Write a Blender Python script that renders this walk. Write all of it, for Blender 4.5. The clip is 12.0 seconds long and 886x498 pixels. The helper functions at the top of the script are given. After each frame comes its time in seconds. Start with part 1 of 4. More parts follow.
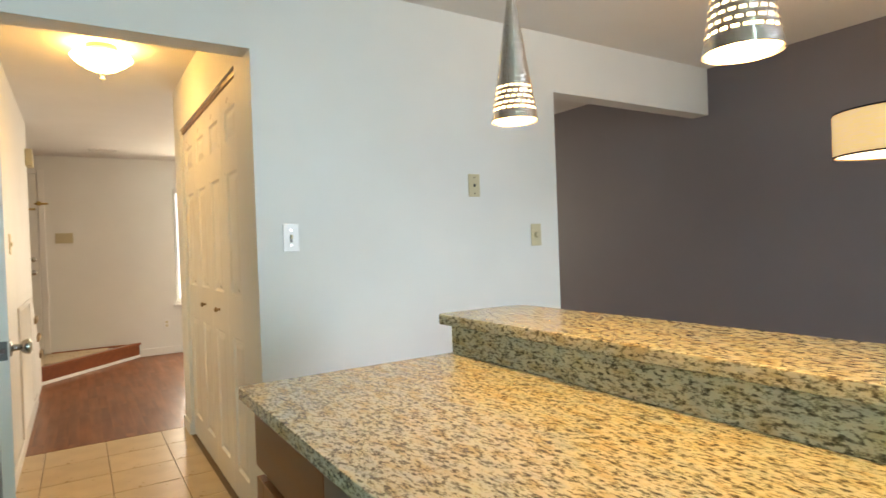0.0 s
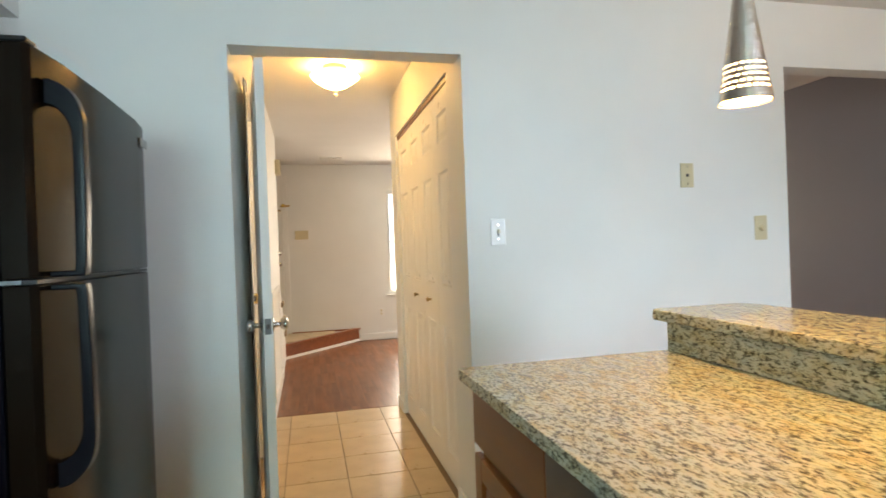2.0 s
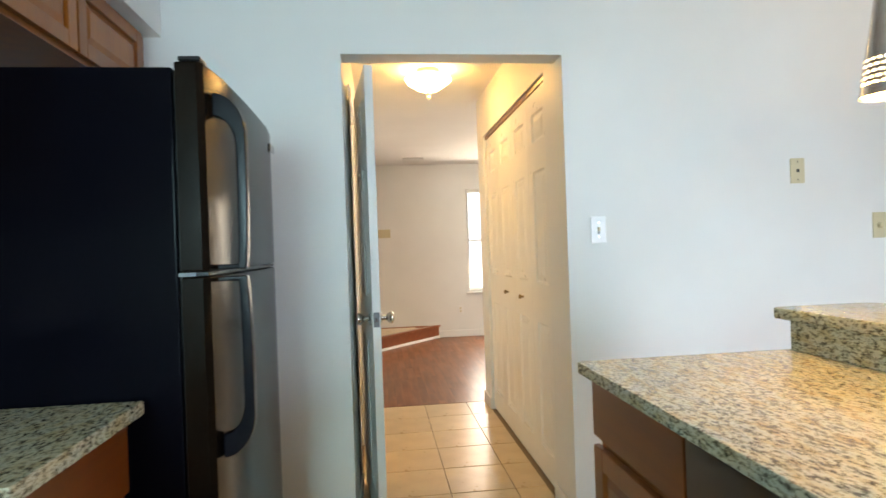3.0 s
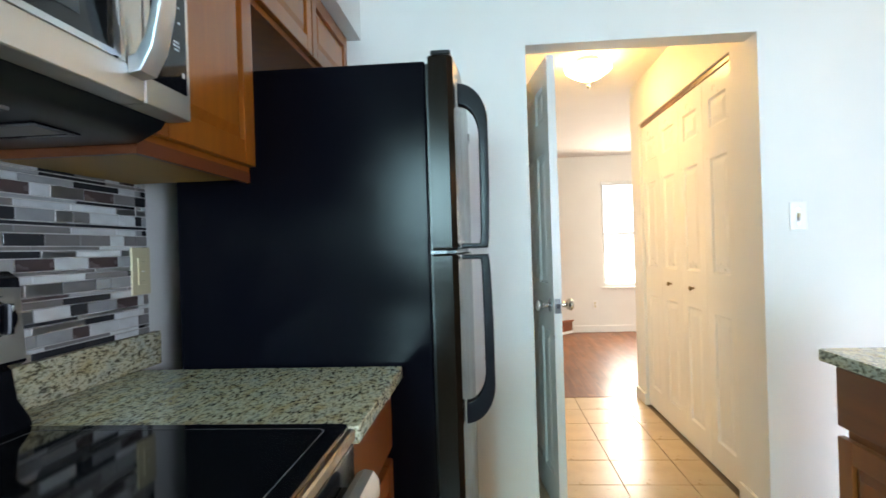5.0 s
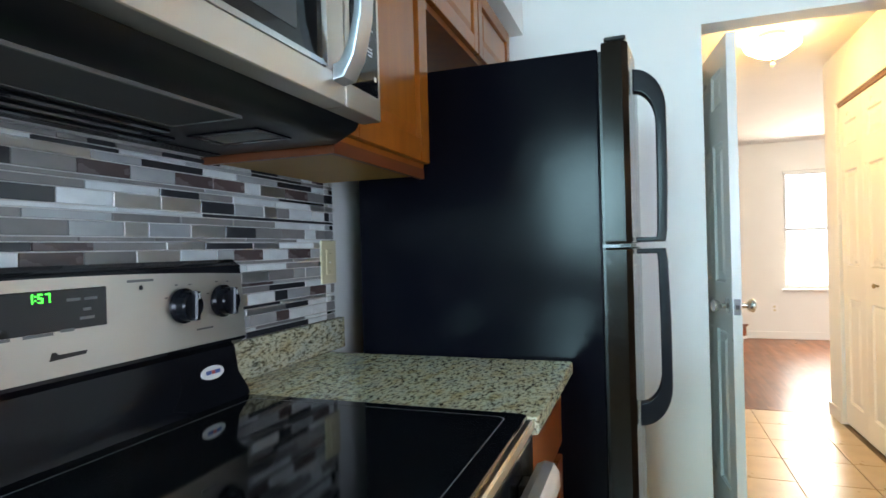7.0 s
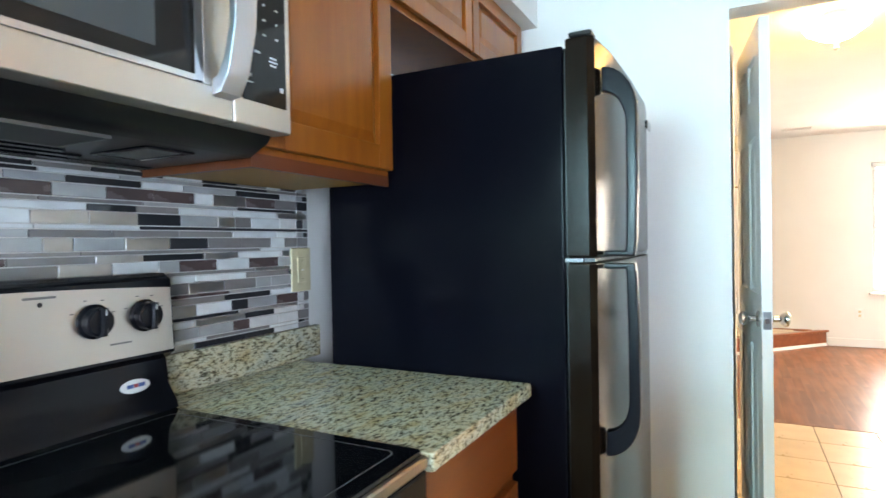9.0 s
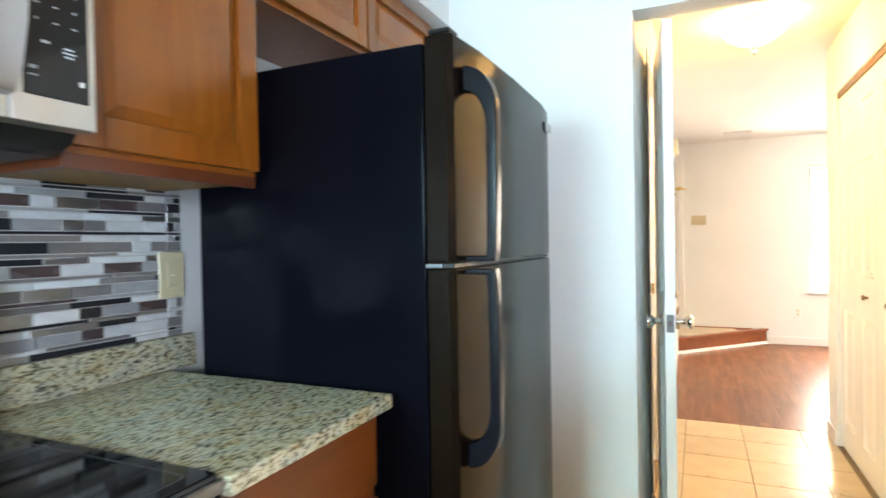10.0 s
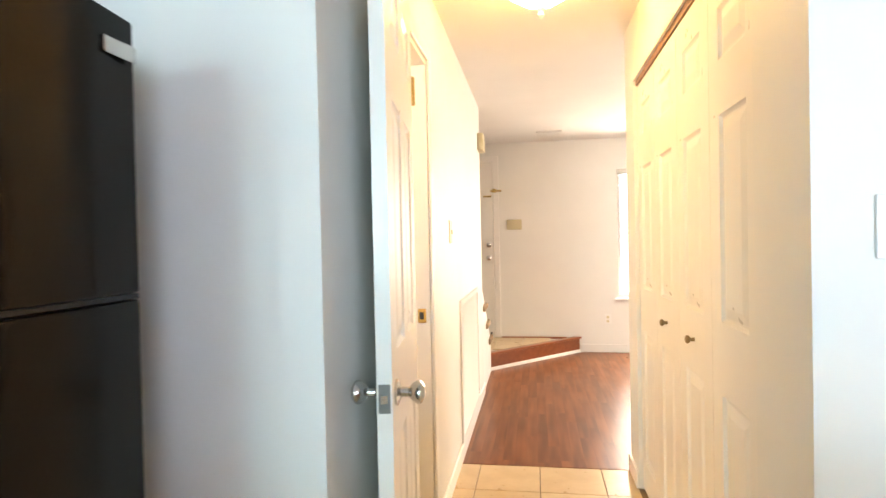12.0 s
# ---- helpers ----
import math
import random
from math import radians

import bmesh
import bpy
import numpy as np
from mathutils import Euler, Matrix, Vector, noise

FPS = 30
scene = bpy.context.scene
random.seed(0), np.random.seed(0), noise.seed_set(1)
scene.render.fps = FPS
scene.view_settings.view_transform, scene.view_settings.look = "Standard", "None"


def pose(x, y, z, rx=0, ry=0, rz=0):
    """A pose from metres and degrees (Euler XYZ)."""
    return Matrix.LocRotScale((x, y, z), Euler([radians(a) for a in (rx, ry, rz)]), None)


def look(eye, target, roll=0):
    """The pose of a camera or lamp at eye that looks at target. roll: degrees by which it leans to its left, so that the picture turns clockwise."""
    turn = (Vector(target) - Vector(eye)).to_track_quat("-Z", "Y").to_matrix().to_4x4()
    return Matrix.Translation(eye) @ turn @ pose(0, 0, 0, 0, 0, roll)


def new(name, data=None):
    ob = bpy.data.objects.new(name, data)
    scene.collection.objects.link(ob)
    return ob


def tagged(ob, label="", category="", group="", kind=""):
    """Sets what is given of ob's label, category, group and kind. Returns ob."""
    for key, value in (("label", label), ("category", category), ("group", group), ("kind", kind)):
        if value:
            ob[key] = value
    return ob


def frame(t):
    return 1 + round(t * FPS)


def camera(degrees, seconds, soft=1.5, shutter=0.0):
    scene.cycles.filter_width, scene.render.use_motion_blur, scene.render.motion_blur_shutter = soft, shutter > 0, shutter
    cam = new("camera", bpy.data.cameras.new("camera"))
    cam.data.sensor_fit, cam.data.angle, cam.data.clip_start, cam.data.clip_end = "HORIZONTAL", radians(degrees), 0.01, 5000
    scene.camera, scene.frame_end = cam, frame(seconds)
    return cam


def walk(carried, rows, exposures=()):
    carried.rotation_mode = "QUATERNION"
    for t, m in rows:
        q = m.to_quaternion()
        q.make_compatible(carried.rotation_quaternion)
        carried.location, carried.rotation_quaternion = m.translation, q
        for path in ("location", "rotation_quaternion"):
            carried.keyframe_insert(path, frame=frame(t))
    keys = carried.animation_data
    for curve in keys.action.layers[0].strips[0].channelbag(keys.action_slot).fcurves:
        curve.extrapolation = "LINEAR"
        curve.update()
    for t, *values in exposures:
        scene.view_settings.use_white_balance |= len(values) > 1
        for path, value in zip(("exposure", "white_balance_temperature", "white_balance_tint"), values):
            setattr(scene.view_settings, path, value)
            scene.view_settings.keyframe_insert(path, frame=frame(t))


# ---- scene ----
# ---- camera and walk ----
cam = camera(75.5, 12.0, shutter=0.4)
PATH = [
    (0, (0.453, 0.353, 1.242), (1.53, 2.038, 1.22), -2.1),
    (0.5, (0.452, 0.361, 1.239), (1.396, 2.125, 1.22), -2.1),
    (1, (0.447, 0.363, 1.234), (1.24, 2.199, 1.219), -2.2),
    (1.5, (0.433, 0.355, 1.233), (1.056, 2.255, 1.22), -2.2),
    (2, (0.395, 0.339, 1.232), (0.858, 2.285, 1.223), -2.1),
    (2.5, (0.34, 0.323, 1.234), (0.663, 2.297, 1.228), -2.1),
    (3, (0.248, 0.296, 1.231), (0.473, 2.283, 1.227), -2.0),
    (5, (-0.061, 0.249, 1.2), (-0.22, 2.243, 1.197), -1.8),
    (5.5, (-0.073, 0.251, 1.195), (-0.379, 2.227, 1.191), -1.7),
    (6, (-0.087, 0.243, 1.191), (-0.523, 2.195, 1.189), -1.6),
    (6.5, (-0.1, 0.236, 1.193), (-0.659, 2.156, 1.191), -1.5),
    (7, (-0.108, 0.236, 1.193), (-0.775, 2.122, 1.194), -1.5),
    (9, (0.13, 0.407, 1.233), (-0.779, 2.188, 1.212), -1.0),
    (9.5, (0.247, 0.461, 1.237), (-0.657, 2.245, 1.212), -1.0),
    (10, (0.325, 0.558, 1.24), (-0.489, 2.384, 1.216), -1.0),
    (10.5, (0.378, 0.768, 1.249), (-0.233, 2.672, 1.232), -1.2),
    (11, (0.419, 1.031, 1.259), (-0.04, 2.978, 1.235), -1.2),
    (11.5, (0.515, 1.294, 1.291), (0.146, 3.26, 1.265), -1.2),
    (12, (0.563, 1.554, 1.276), (0.246, 3.528, 1.249), -1.2),
]
EXPOSURES = [(0, -0.57, 7200, 16), (2.5, -0.4, 6800, 17), (5, 0.12, 6500, 17), (7, 0.17, 6350, 17), (9, 0.66, 6350, 17), (9.5, 0.72, 6350, 17), (10, 0.72, 6500, 17), (11, 0.5, 6800, 20), (12, 0.34, 6900, 22)]
walk(cam, [(t, look(eye, target, roll)) for t, eye, target, roll in PATH], EXPOSURES)

# ---- plan (metres) ----
CEIL = 2.38
YW, YW2 = 2.70, 2.82          # wall with the doorway
XL = -0.965                   # kitchen wall behind the range
XD = 4.18                     # dark accent wall
YB = -2.6                     # wall behind the cook
YF = 8.13                     # wall with the front door
HL, HR = 0.12, 1.065          # hall faces

# ---- world, daylight and large lights ----
world = bpy.data.worlds.new("sky")
scene.world = world
world.use_nodes = True
wn = world.node_tree
sky = wn.nodes.new("ShaderNodeTexSky")
sky.sky_type = "NISHITA"
sky.sun_disc = False
sky.sun_elevation = radians(42)
sky.sun_rotation = radians(150)
wn.links.new(sky.outputs["Color"], wn.nodes["Background"].inputs["Color"])
wn.nodes["Background"].inputs["Strength"].default_value = 0.12


def lamp(name, kind, energy, colour, m, size=(1, 1), radius=0.05):
    data = bpy.data.lights.new(name, kind)
    data.energy, data.color = energy, colour
    if kind == "AREA":
        data.shape, data.size, data.size_y = "RECTANGLE", size[0], size[1]
    elif kind == "POINT":
        data.shadow_soft_size = radius
    ob = new(name, data)
    ob.matrix_world = m
    return ob


sun_data = bpy.data.lights.new("sun", "SUN")
sun_data.energy, sun_data.angle, sun_data.color = 2.0, radians(0.6), (1.0, 0.95, 0.88)
new("sun", sun_data).matrix_world = look((0, 0, 20), (-9, 14, 0))

DAY = (0.65, 0.82, 1.0)
# daylight in the openings
patio = lamp("patio_daylight", "AREA", 92, DAY, look((2.9, YB + 0.02, 1.0), (0.6, 3.0, -1.0)), (1.8, 1.9))
patio.data.spread = radians(108)
window_day = lamp("kitchen_window_daylight", "AREA", 50, (0.48, 0.84, 0.90), look((-0.6, YB + 0.02, 1.55), (-0.3, 3.0, 0.2)), (0.6, 1.1))
window_day.data.spread = radians(110)
lamp("living_window_daylight", "AREA", 82, (1.0, 0.91, 0.70), look((1.93, YF - 0.06, 1.32), (1.7, 3.0, 0.2)), (0.8, 1.35))
# added fill from an unseen side opening, brightens the far living room wall
lamp("added_side_fill", "AREA", 66, (1.0, 0.92, 0.74), look((XD - 0.02, 6.4, 1.3), (0.3, 7.6, 0.7)), (1.5, 1.35))
# lit small room behind the hall door
lamp("small_room_bulb", "POINT", 22, (1.0, 0.70, 0.34), pose(-0.55, 3.45, 2.05), radius=0.08)
# bulb inside the open-topped drum shade
lamp("drum_bulb", "POINT", 26, (1.0, 0.64, 0.28), pose(2.89, 1.17, 1.60), radius=0.05)

# ---- materials ----
def mat(name, colour, rough=0.5, metal=0.0, spec=0.5):
    m = bpy.data.materials.new(name)
    m.use_nodes = True
    b = m.node_tree.nodes["Principled BSDF"]
    b.inputs["Base Color"].default_value = (*colour, 1)
    b.inputs["Roughness"].default_value = rough
    b.inputs["Metallic"].default_value = metal
    b.inputs["Specular IOR Level"].default_value = spec
    return m


def nodes_of(m):
    t = m.node_tree
    return t, t.nodes["Principled BSDF"]


def coords(t, scale=(1, 1, 1), turn=(0, 0, 0)):
    c = t.nodes.new("ShaderNodeTexCoord")
    p = t.nodes.new("ShaderNodeMapping")
    p.inputs["Scale"].default_value = scale
    p.inputs["Rotation"].default_value = turn
    t.links.new(c.outputs["Object"], p.inputs["Vector"])
    return p.outputs["Vector"]


def noise_tex(t, vec, scale, detail=4, rough=0.55):
    n = t.nodes.new("ShaderNodeTexNoise")
    n.inputs["Scale"].default_value = scale
    n.inputs["Detail"].default_value = detail
    n.inputs["Roughness"].default_value = rough
    t.links.new(vec, n.inputs["Vector"])
    return n.outputs["Fac"]


def ramp(t, fac, stops):
    r = t.nodes.new("ShaderNodeValToRGB")
    e = r.color_ramp.elements
    while len(e) < len(stops):
        e.new(0.5)
    for el, (p, c) in zip(e, stops):
        el.position = p
        el.color = (*c, 1) if len(c) == 3 else c
    t.links.new(fac, r.inputs["Fac"])
    return r.outputs["Color"]


def mix(t, fac, a, b, kind="MIX"):
    n = t.nodes.new("ShaderNodeMix")
    n.data_type, n.blend_type = "RGBA", kind
    for sock, v in ((n.inputs[0], fac), (n.inputs[6], a), (n.inputs[7], b)):
        if isinstance(v, (int, float)):
            sock.default_value = v
        elif isinstance(v, tuple):
            sock.default_value = (*v, 1)
        else:
            t.links.new(v, sock)
    return n.outputs[2]


def bump(t, b, height, strength=0.1, distance=0.002):
    n = t.nodes.new("ShaderNodeBump")
    n.inputs["Strength"].default_value = strength
    n.inputs["Distance"].default_value = distance
    t.links.new(height, n.inputs["Height"])
    t.links.new(n.outputs["Normal"], b.inputs["Normal"])


def rough_var(t, b, fac, lo, hi):
    n = t.nodes.new("ShaderNodeMapRange")
    n.inputs["To Min"].default_value, n.inputs["To Max"].default_value = lo, hi
    t.links.new(fac, n.inputs["Value"])
    t.links.new(n.outputs["Result"], b.inputs["Roughness"])


def paint(name, colour, rough=0.55, grain=0.06, fine=260):
    m = mat(name, colour, rough)
    t, b = nodes_of(m)
    v = coords(t)
    big = noise_tex(t, v, 1.7, 3)
    c2 = tuple(x * 0.94 for x in colour)
    t.links.new(ramp(t, big, [(0.3, c2), (0.7, colour)]), b.inputs["Base Color"])
    bump(t, b, noise_tex(t, v, fine, 3), grain, 0.001)
    rough_var(t, b, noise_tex(t, v, 9, 3), rough - 0.06, rough + 0.06)
    return m


def granite(name):
    m = mat(name, (0.5, 0.46, 0.36), 0.12)
    t, b = nodes_of(m)
    v = coords(t, (1.0, 0.42, 1.0), (0, 0, 0.25))
    f1 = noise_tex(t, v, 150, 4, 0.62)
    f2 = noise_tex(t, v, 170, 4, 0.6)
    f3 = noise_tex(t, v, 34, 3, 0.5)
    base = ramp(t, f3, [(0.32, (0.52, 0.44, 0.25)), (0.5, (0.62, 0.60, 0.43)), (0.68, (0.48, 0.50, 0.41))])
    dark = ramp(t, f1, [(0.32, (0.14, 0.135, 0.13)), (0.41, (0.36, 0.34, 0.31)), (0.50, (1, 1, 1))])
    spots = ramp(t, f2, [(0.38, (0.36, 0.36, 0.30)), (0.46, (1, 1, 1))])
    c = mix(t, 1.0, base, dark, "MULTIPLY")
    c = mix(t, 0.75, c, spots, "MULTIPLY")
    t.links.new(c, b.inputs["Base Color"])
    rough_var(t, b, f1, 0.06, 0.20)
    return m


def wood(name, c1, c2, scale=1.0, rough=0.32, axis=2, coat=0.12, relief=0.06, vary=1.0, along=1.6, detail=6):
    m = mat(name, c1, rough)
    t, b = nodes_of(m)
    s = [22 * scale] * 3
    s[axis] = along * scale
    inf = t.nodes.new("ShaderNodeObjectInfo")
    far = t.nodes.new("ShaderNodeMath")
    far.operation = "MULTIPLY"
    far.inputs[1].default_value = 61.0
    t.links.new(inf.outputs["Random"], far.inputs[0])

    def shifted(vec):
        n = t.nodes.new("ShaderNodeVectorMath")
        n.operation = "ADD"
        t.links.new(vec, n.inputs[0])
        t.links.new(far.outputs[0], n.inputs[1])
        return n.outputs["Vector"]

    f = noise_tex(t, shifted(coords(t, tuple(s))), 1.0, detail, 0.6)
    big = noise_tex(t, shifted(coords(t)), 3.0, 2)
    c = ramp(t, f, [(0.3, c1), (0.7, c2)])
    c = mix(t, big, c, mix(t, 1.0, c, (0.80, 0.72, 0.68), "MULTIPLY"))
    c = mix(t, inf.outputs["Random"], c, mix(t, vary, c, (0.74, 0.70, 0.68), "MULTIPLY"))
    t.links.new(c, b.inputs["Base Color"])
    b.inputs["Coat Weight"].default_value = coat
    b.inputs["Coat Roughness"].default_value = 0.2
    if relief:
        bump(t, b, f, relief, 0.001)
    rough_var(t, b, f if relief else big, rough - 0.06, rough + 0.08)
    return m


def metal(name, colour, rough, brushed=(1, 1, 1), strength=0.05, depth=0.0005):
    m = mat(name, colour, rough, 1.0)
    t, b = nodes_of(m)
    f = noise_tex(t, coords(t, brushed), 40, 4)
    rough_var(t, b, f, rough * 0.8, rough * 1.25)
    bump(t, b, f, strength, depth)
    return m


def glow(name, colour, strength):
    m = mat(name, colour, 0.4)
    t, b = nodes_of(m)
    b.inputs["Emission Color"].default_value = (*colour, 1)
    b.inputs["Emission Strength"].default_value = strength
    return m


WALL = paint("wall_paint", (0.78, 0.78, 0.75))
CEILING = paint("ceiling_paint", (0.74, 0.73, 0.71), 0.8, 0.35, 90)
DARK = paint("slate_paint", (0.182, 0.173, 0.206), 0.5)
TRIM = paint("trim_enamel", (0.80, 0.79, 0.76), 0.32, 0.03)
DOORW = paint("door_enamel", (0.78, 0.77, 0.73), 0.30, 0.05, 120)
GRANITE = granite("speckled_granite")
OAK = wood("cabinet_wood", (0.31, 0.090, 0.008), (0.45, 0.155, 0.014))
# base cabinets: redder wood, with the shade below the worktops darkened into it
BASEW_SHADED = wood("red_shaded_base_wood", (0.22, 0.058, 0.010), (0.32, 0.098, 0.016))
BASEH_SHADED = wood("red_shaded_base_wood_level", (0.22, 0.058, 0.010), (0.32, 0.098, 0.016), axis=1)
PLY = wood("cabinet_ply", (0.46, 0.27, 0.05), (0.54, 0.34, 0.08), 0.6, 0.5, 1, 0.0)
CHERRY = wood("stair_edge_wood", (0.24, 0.07, 0.022), (0.34, 0.11, 0.035), axis=0)
PLANK = wood("red_laminate", (0.120, 0.038, 0.012), (0.260, 0.095, 0.032), 0.8, 0.30, 1, 0.0, 0.0, 0.3, 2.0, 1)
nodes_of(PLANK)[1].inputs["Specular IOR Level"].default_value = 0.3
EDGE = wood("cabinet_edge", (0.13, 0.034, 0.012), (0.19, 0.055, 0.018), axis=1)
PENDM = metal("polished_cone", (0.66, 0.62, 0.58), 0.08, (0.04, 0.04, 22), 1.0, 0.0012)
BLACK = mat("black_enamel", (0.006, 0.006, 0.008), 0.12, 0.0, 0.17)
HANDLE = mat("handle_black", (0.006, 0.006, 0.009), 0.25, 0.0, 0.15)
HINGE = mat("hinge_grey", (0.16, 0.16, 0.17), 0.4, 0.5)
BLACKM = mat("black_plastic", (0.008, 0.008, 0.009), 0.30, 0.0, 0.35)
GLASSB = mat("black_ceramic_glass", (0.005, 0.005, 0.006), 0.06, 0.0, 0.4)
STEEL = metal("brushed_steel", (0.66, 0.62, 0.57), 0.34, (1, 0.03, 1))
SATIN = metal("satin_steel", (0.52, 0.55, 0.60), 0.36, (1, 1, 0.05))
STEELV = metal("brushed_steel_upright", (0.62, 0.63, 0.64), 0.12, (1, 1, 0.03))
CHROME = metal("satin_nickel", (0.55, 0.55, 0.54), 0.18)
BRASS = metal("aged_brass", (0.60, 0.43, 0.16), 0.25)
IVORY = mat("ivory_plastic", (0.60, 0.53, 0.34), 0.35)
WHITEP = mat("white_plastic", (0.78, 0.78, 0.76), 0.3)
GROUT = paint("grout", (0.60, 0.59, 0.57), 0.8, 0.2)


def black_pebbled(name, colour, rough, spec, relief):
    m = mat(name, colour, rough, 0.0, spec)
    t, b = nodes_of(m)
    bump(t, b, noise_tex(t, coords(t), 300, 2), relief, 0.0008)
    return m


FRIDGE = black_pebbled("pebbled_black_enamel", (0.0028, 0.0028, 0.0050), 0.10, 0.055, 0.24)
# black doors, base browned to imitate the warm reflection on their fronts
FRIDGED_WARM = black_pebbled("pebbled_door_warm_tint", (0.0075, 0.0045, 0.0028), 0.17, 0.12, 0.10)


def floor_tile_mat():
    m = mat("beige_ceramic", (0.58, 0.48, 0.33), 0.22)
    t, b = nodes_of(m)
    v = coords(t)
    inf = t.nodes.new("ShaderNodeObjectInfo")
    c = ramp(t, noise_tex(t, v, 7, 4), [(0.3, (0.50, 0.38, 0.23)), (0.7, (0.60, 0.48, 0.31))])
    c = mix(t, inf.outputs["Random"], c, mix(t, 1.0, c, (0.92, 0.90, 0.86), "MULTIPLY"))
    t.links.new(c, b.inputs["Base Color"])
    rough_var(t, b, noise_tex(t, v, 14, 3), 0.22, 0.38)
    bump(t, b, noise_tex(t, v, 12, 2), 0.05, 0.002)
    return m


FTILE = floor_tile_mat()
FGROUT = paint("brown_grout", (0.22, 0.16, 0.10), 0.85, 0.2)

# ---- building helpers ----
def box(bm, x0, y0, z0, x1, y1, z1, bevel=0.0, seg=1):
    m = Matrix.Translation(((x0 + x1) / 2, (y0 + y1) / 2, (z0 + z1) / 2)) @ Matrix.Diagonal((abs(x1 - x0), abs(y1 - y0), abs(z1 - z0), 1))
    v = bmesh.ops.create_cube(bm, size=1, matrix=m)["verts"]
    if bevel:
        es = list({e for q in v for e in q.link_edges})
        bmesh.ops.bevel(bm, geom=es, offset=bevel, segments=seg, profile=0.5, affect="EDGES")
    return bm


def boxes(*rows, bevel=0.0, seg=1):
    bm = bmesh.new()
    for r in rows:
        box(bm, *r, bevel=bevel, seg=seg)
    return bm


def rod(bm, a, b, r0, r1=None, seg=16, caps=True):
    a, b = Vector(a), Vector(b)
    d = b - a
    m = Matrix.Translation((a + b) / 2) @ d.to_track_quat("Z", "Y").to_matrix().to_4x4()
    bmesh.ops.create_cone(bm, cap_ends=caps, segments=seg, radius1=r0, radius2=r0 if r1 is None else r1, depth=d.length, matrix=m)
    return bm


def turned(bm, profile, centre, seg=32, wave=None, axis="Z", caps=True):
    """Spin (radius, height) pairs about an upright line through centre."""
    rings = []
    for r, h in profile:
        ring = []
        for k in range(seg):
            a = 2 * math.pi * k / seg
            rr = r * (1 + (wave[0] * math.cos(wave[1] * a) if wave else 0))
            p = (rr * math.cos(a), rr * math.sin(a), h)
            if axis == "X":
                p = (p[2], p[0], p[1])
            elif axis == "Y":
                p = (p[0], p[2], p[1])
            ring.append(bm.verts.new(Vector(p) + Vector(centre)))
        rings.append(ring)
    for a, b in zip(rings, rings[1:]):
        for k in range(seg):
            bm.faces.new((a[k], a[(k + 1) % seg], b[(k + 1) % seg], b[k]))
    for ring in (rings[0], rings[-1]) if caps else ():
        try:
            bm.faces.new(ring)
        except ValueError:
            pass
    return bm


def prism(bm, outline, lo, hi, axis="z", bevel=0.0, seg=1):
    """Extrude a flat outline between lo and hi along an axis (outline in the two other axes)."""
    def at(p, h):
        return {"z": (p[0], p[1], h), "y": (p[0], h, p[1]), "x": (h, p[0], p[1])}[axis]
    a = [bm.verts.new(at(p, lo)) for p in outline]
    b = [bm.verts.new(at(p, hi)) for p in outline]
    n = len(outline)
    fs = [bm.faces.new(a), bm.faces.new(b)]
    for k in range(n):
        fs.append(bm.faces.new((a[k], a[(k + 1) % n], b[(k + 1) % n], b[k])))
    bmesh.ops.recalc_face_normals(bm, faces=fs)
    if bevel:
        es = list({e for f in fs[:2] for e in f.edges})
        bmesh.ops.bevel(bm, geom=es, offset=bevel, segments=seg, profile=0.5, affect="EDGES")
    return bm


def tube(bm, pts, r, seg=10, flat=1.0):
    """A round bar through points."""
    pts = [Vector(p) for p in pts]
    rings = []
    side = None
    for i, p in enumerate(pts):
        d = (pts[min(i + 1, len(pts) - 1)] - pts[max(i - 1, 0)]).normalized()
        if side is None:
            side = d.orthogonal().normalized()
        side = (side - d * side.dot(d)).normalized()
        up = d.cross(side)
        rings.append([bm.verts.new(p + r * (math.cos(2 * math.pi * k / seg) * side + flat * math.sin(2 * math.pi * k / seg) * up)) for k in range(seg)])
    for a, b in zip(rings, rings[1:]):
        for k in range(seg):
            bm.faces.new((a[k], a[(k + 1) % seg], b[(k + 1) % seg], b[k]))
    bm.faces.new(rings[0]), bm.faces.new(rings[-1])
    bmesh.ops.recalc_face_normals(bm, faces=bm.faces[:])
    return bm


def mesh_of(name, bm, material, smooth=True):
    """A mesh; smooth ones keep large faces flat by weighting corner normals with face areas."""
    bmesh.ops.recalc_face_normals(bm, faces=bm.faces[:])
    bm.normal_update()
    near = math.cos(radians(35))
    normals = []
    if smooth:
        area = {f: f.calc_area() for f in bm.faces}
        for f in bm.faces:
            for v in f.verts:
                n = Vector((0, 0, 0))
                for g in v.link_faces:
                    if g.normal.dot(f.normal) > near:
                        n += g.normal * area[g]
                normals.append(n.normalized() if n.length > 0 else f.normal.copy())
    me = bpy.data.meshes.new(name)
    bm.to_mesh(me)
    bm.free()
    me.materials.append(material)
    if smooth:
        me.polygons.foreach_set("use_smooth", [True] * len(me.polygons))
        me.normals_split_custom_set(normals)
    return me


def place_of(ob):
    m = Matrix.Identity(4)
    while ob:
        m = ob.matrix_basis @ m
        ob = ob.parent
    return m


def part(name, bm, material, parent, label="", local=False, smooth=True):
    """One mesh under a thing or part; bm in world places unless local."""
    if not local:
        bmesh.ops.transform(bm, matrix=place_of(parent).inverted(), verts=bm.verts[:])
    ob = new(name, mesh_of(name, bm, material, smooth))
    ob.parent = parent
    return tagged(ob, label=label)


def thing(name, at, label, category, group="", rz=0.0):
    ob = new(name)
    ob.empty_display_size = 0.05
    ob.matrix_basis = pose(*at, 0, 0, rz)
    return tagged(ob, label, category, group)


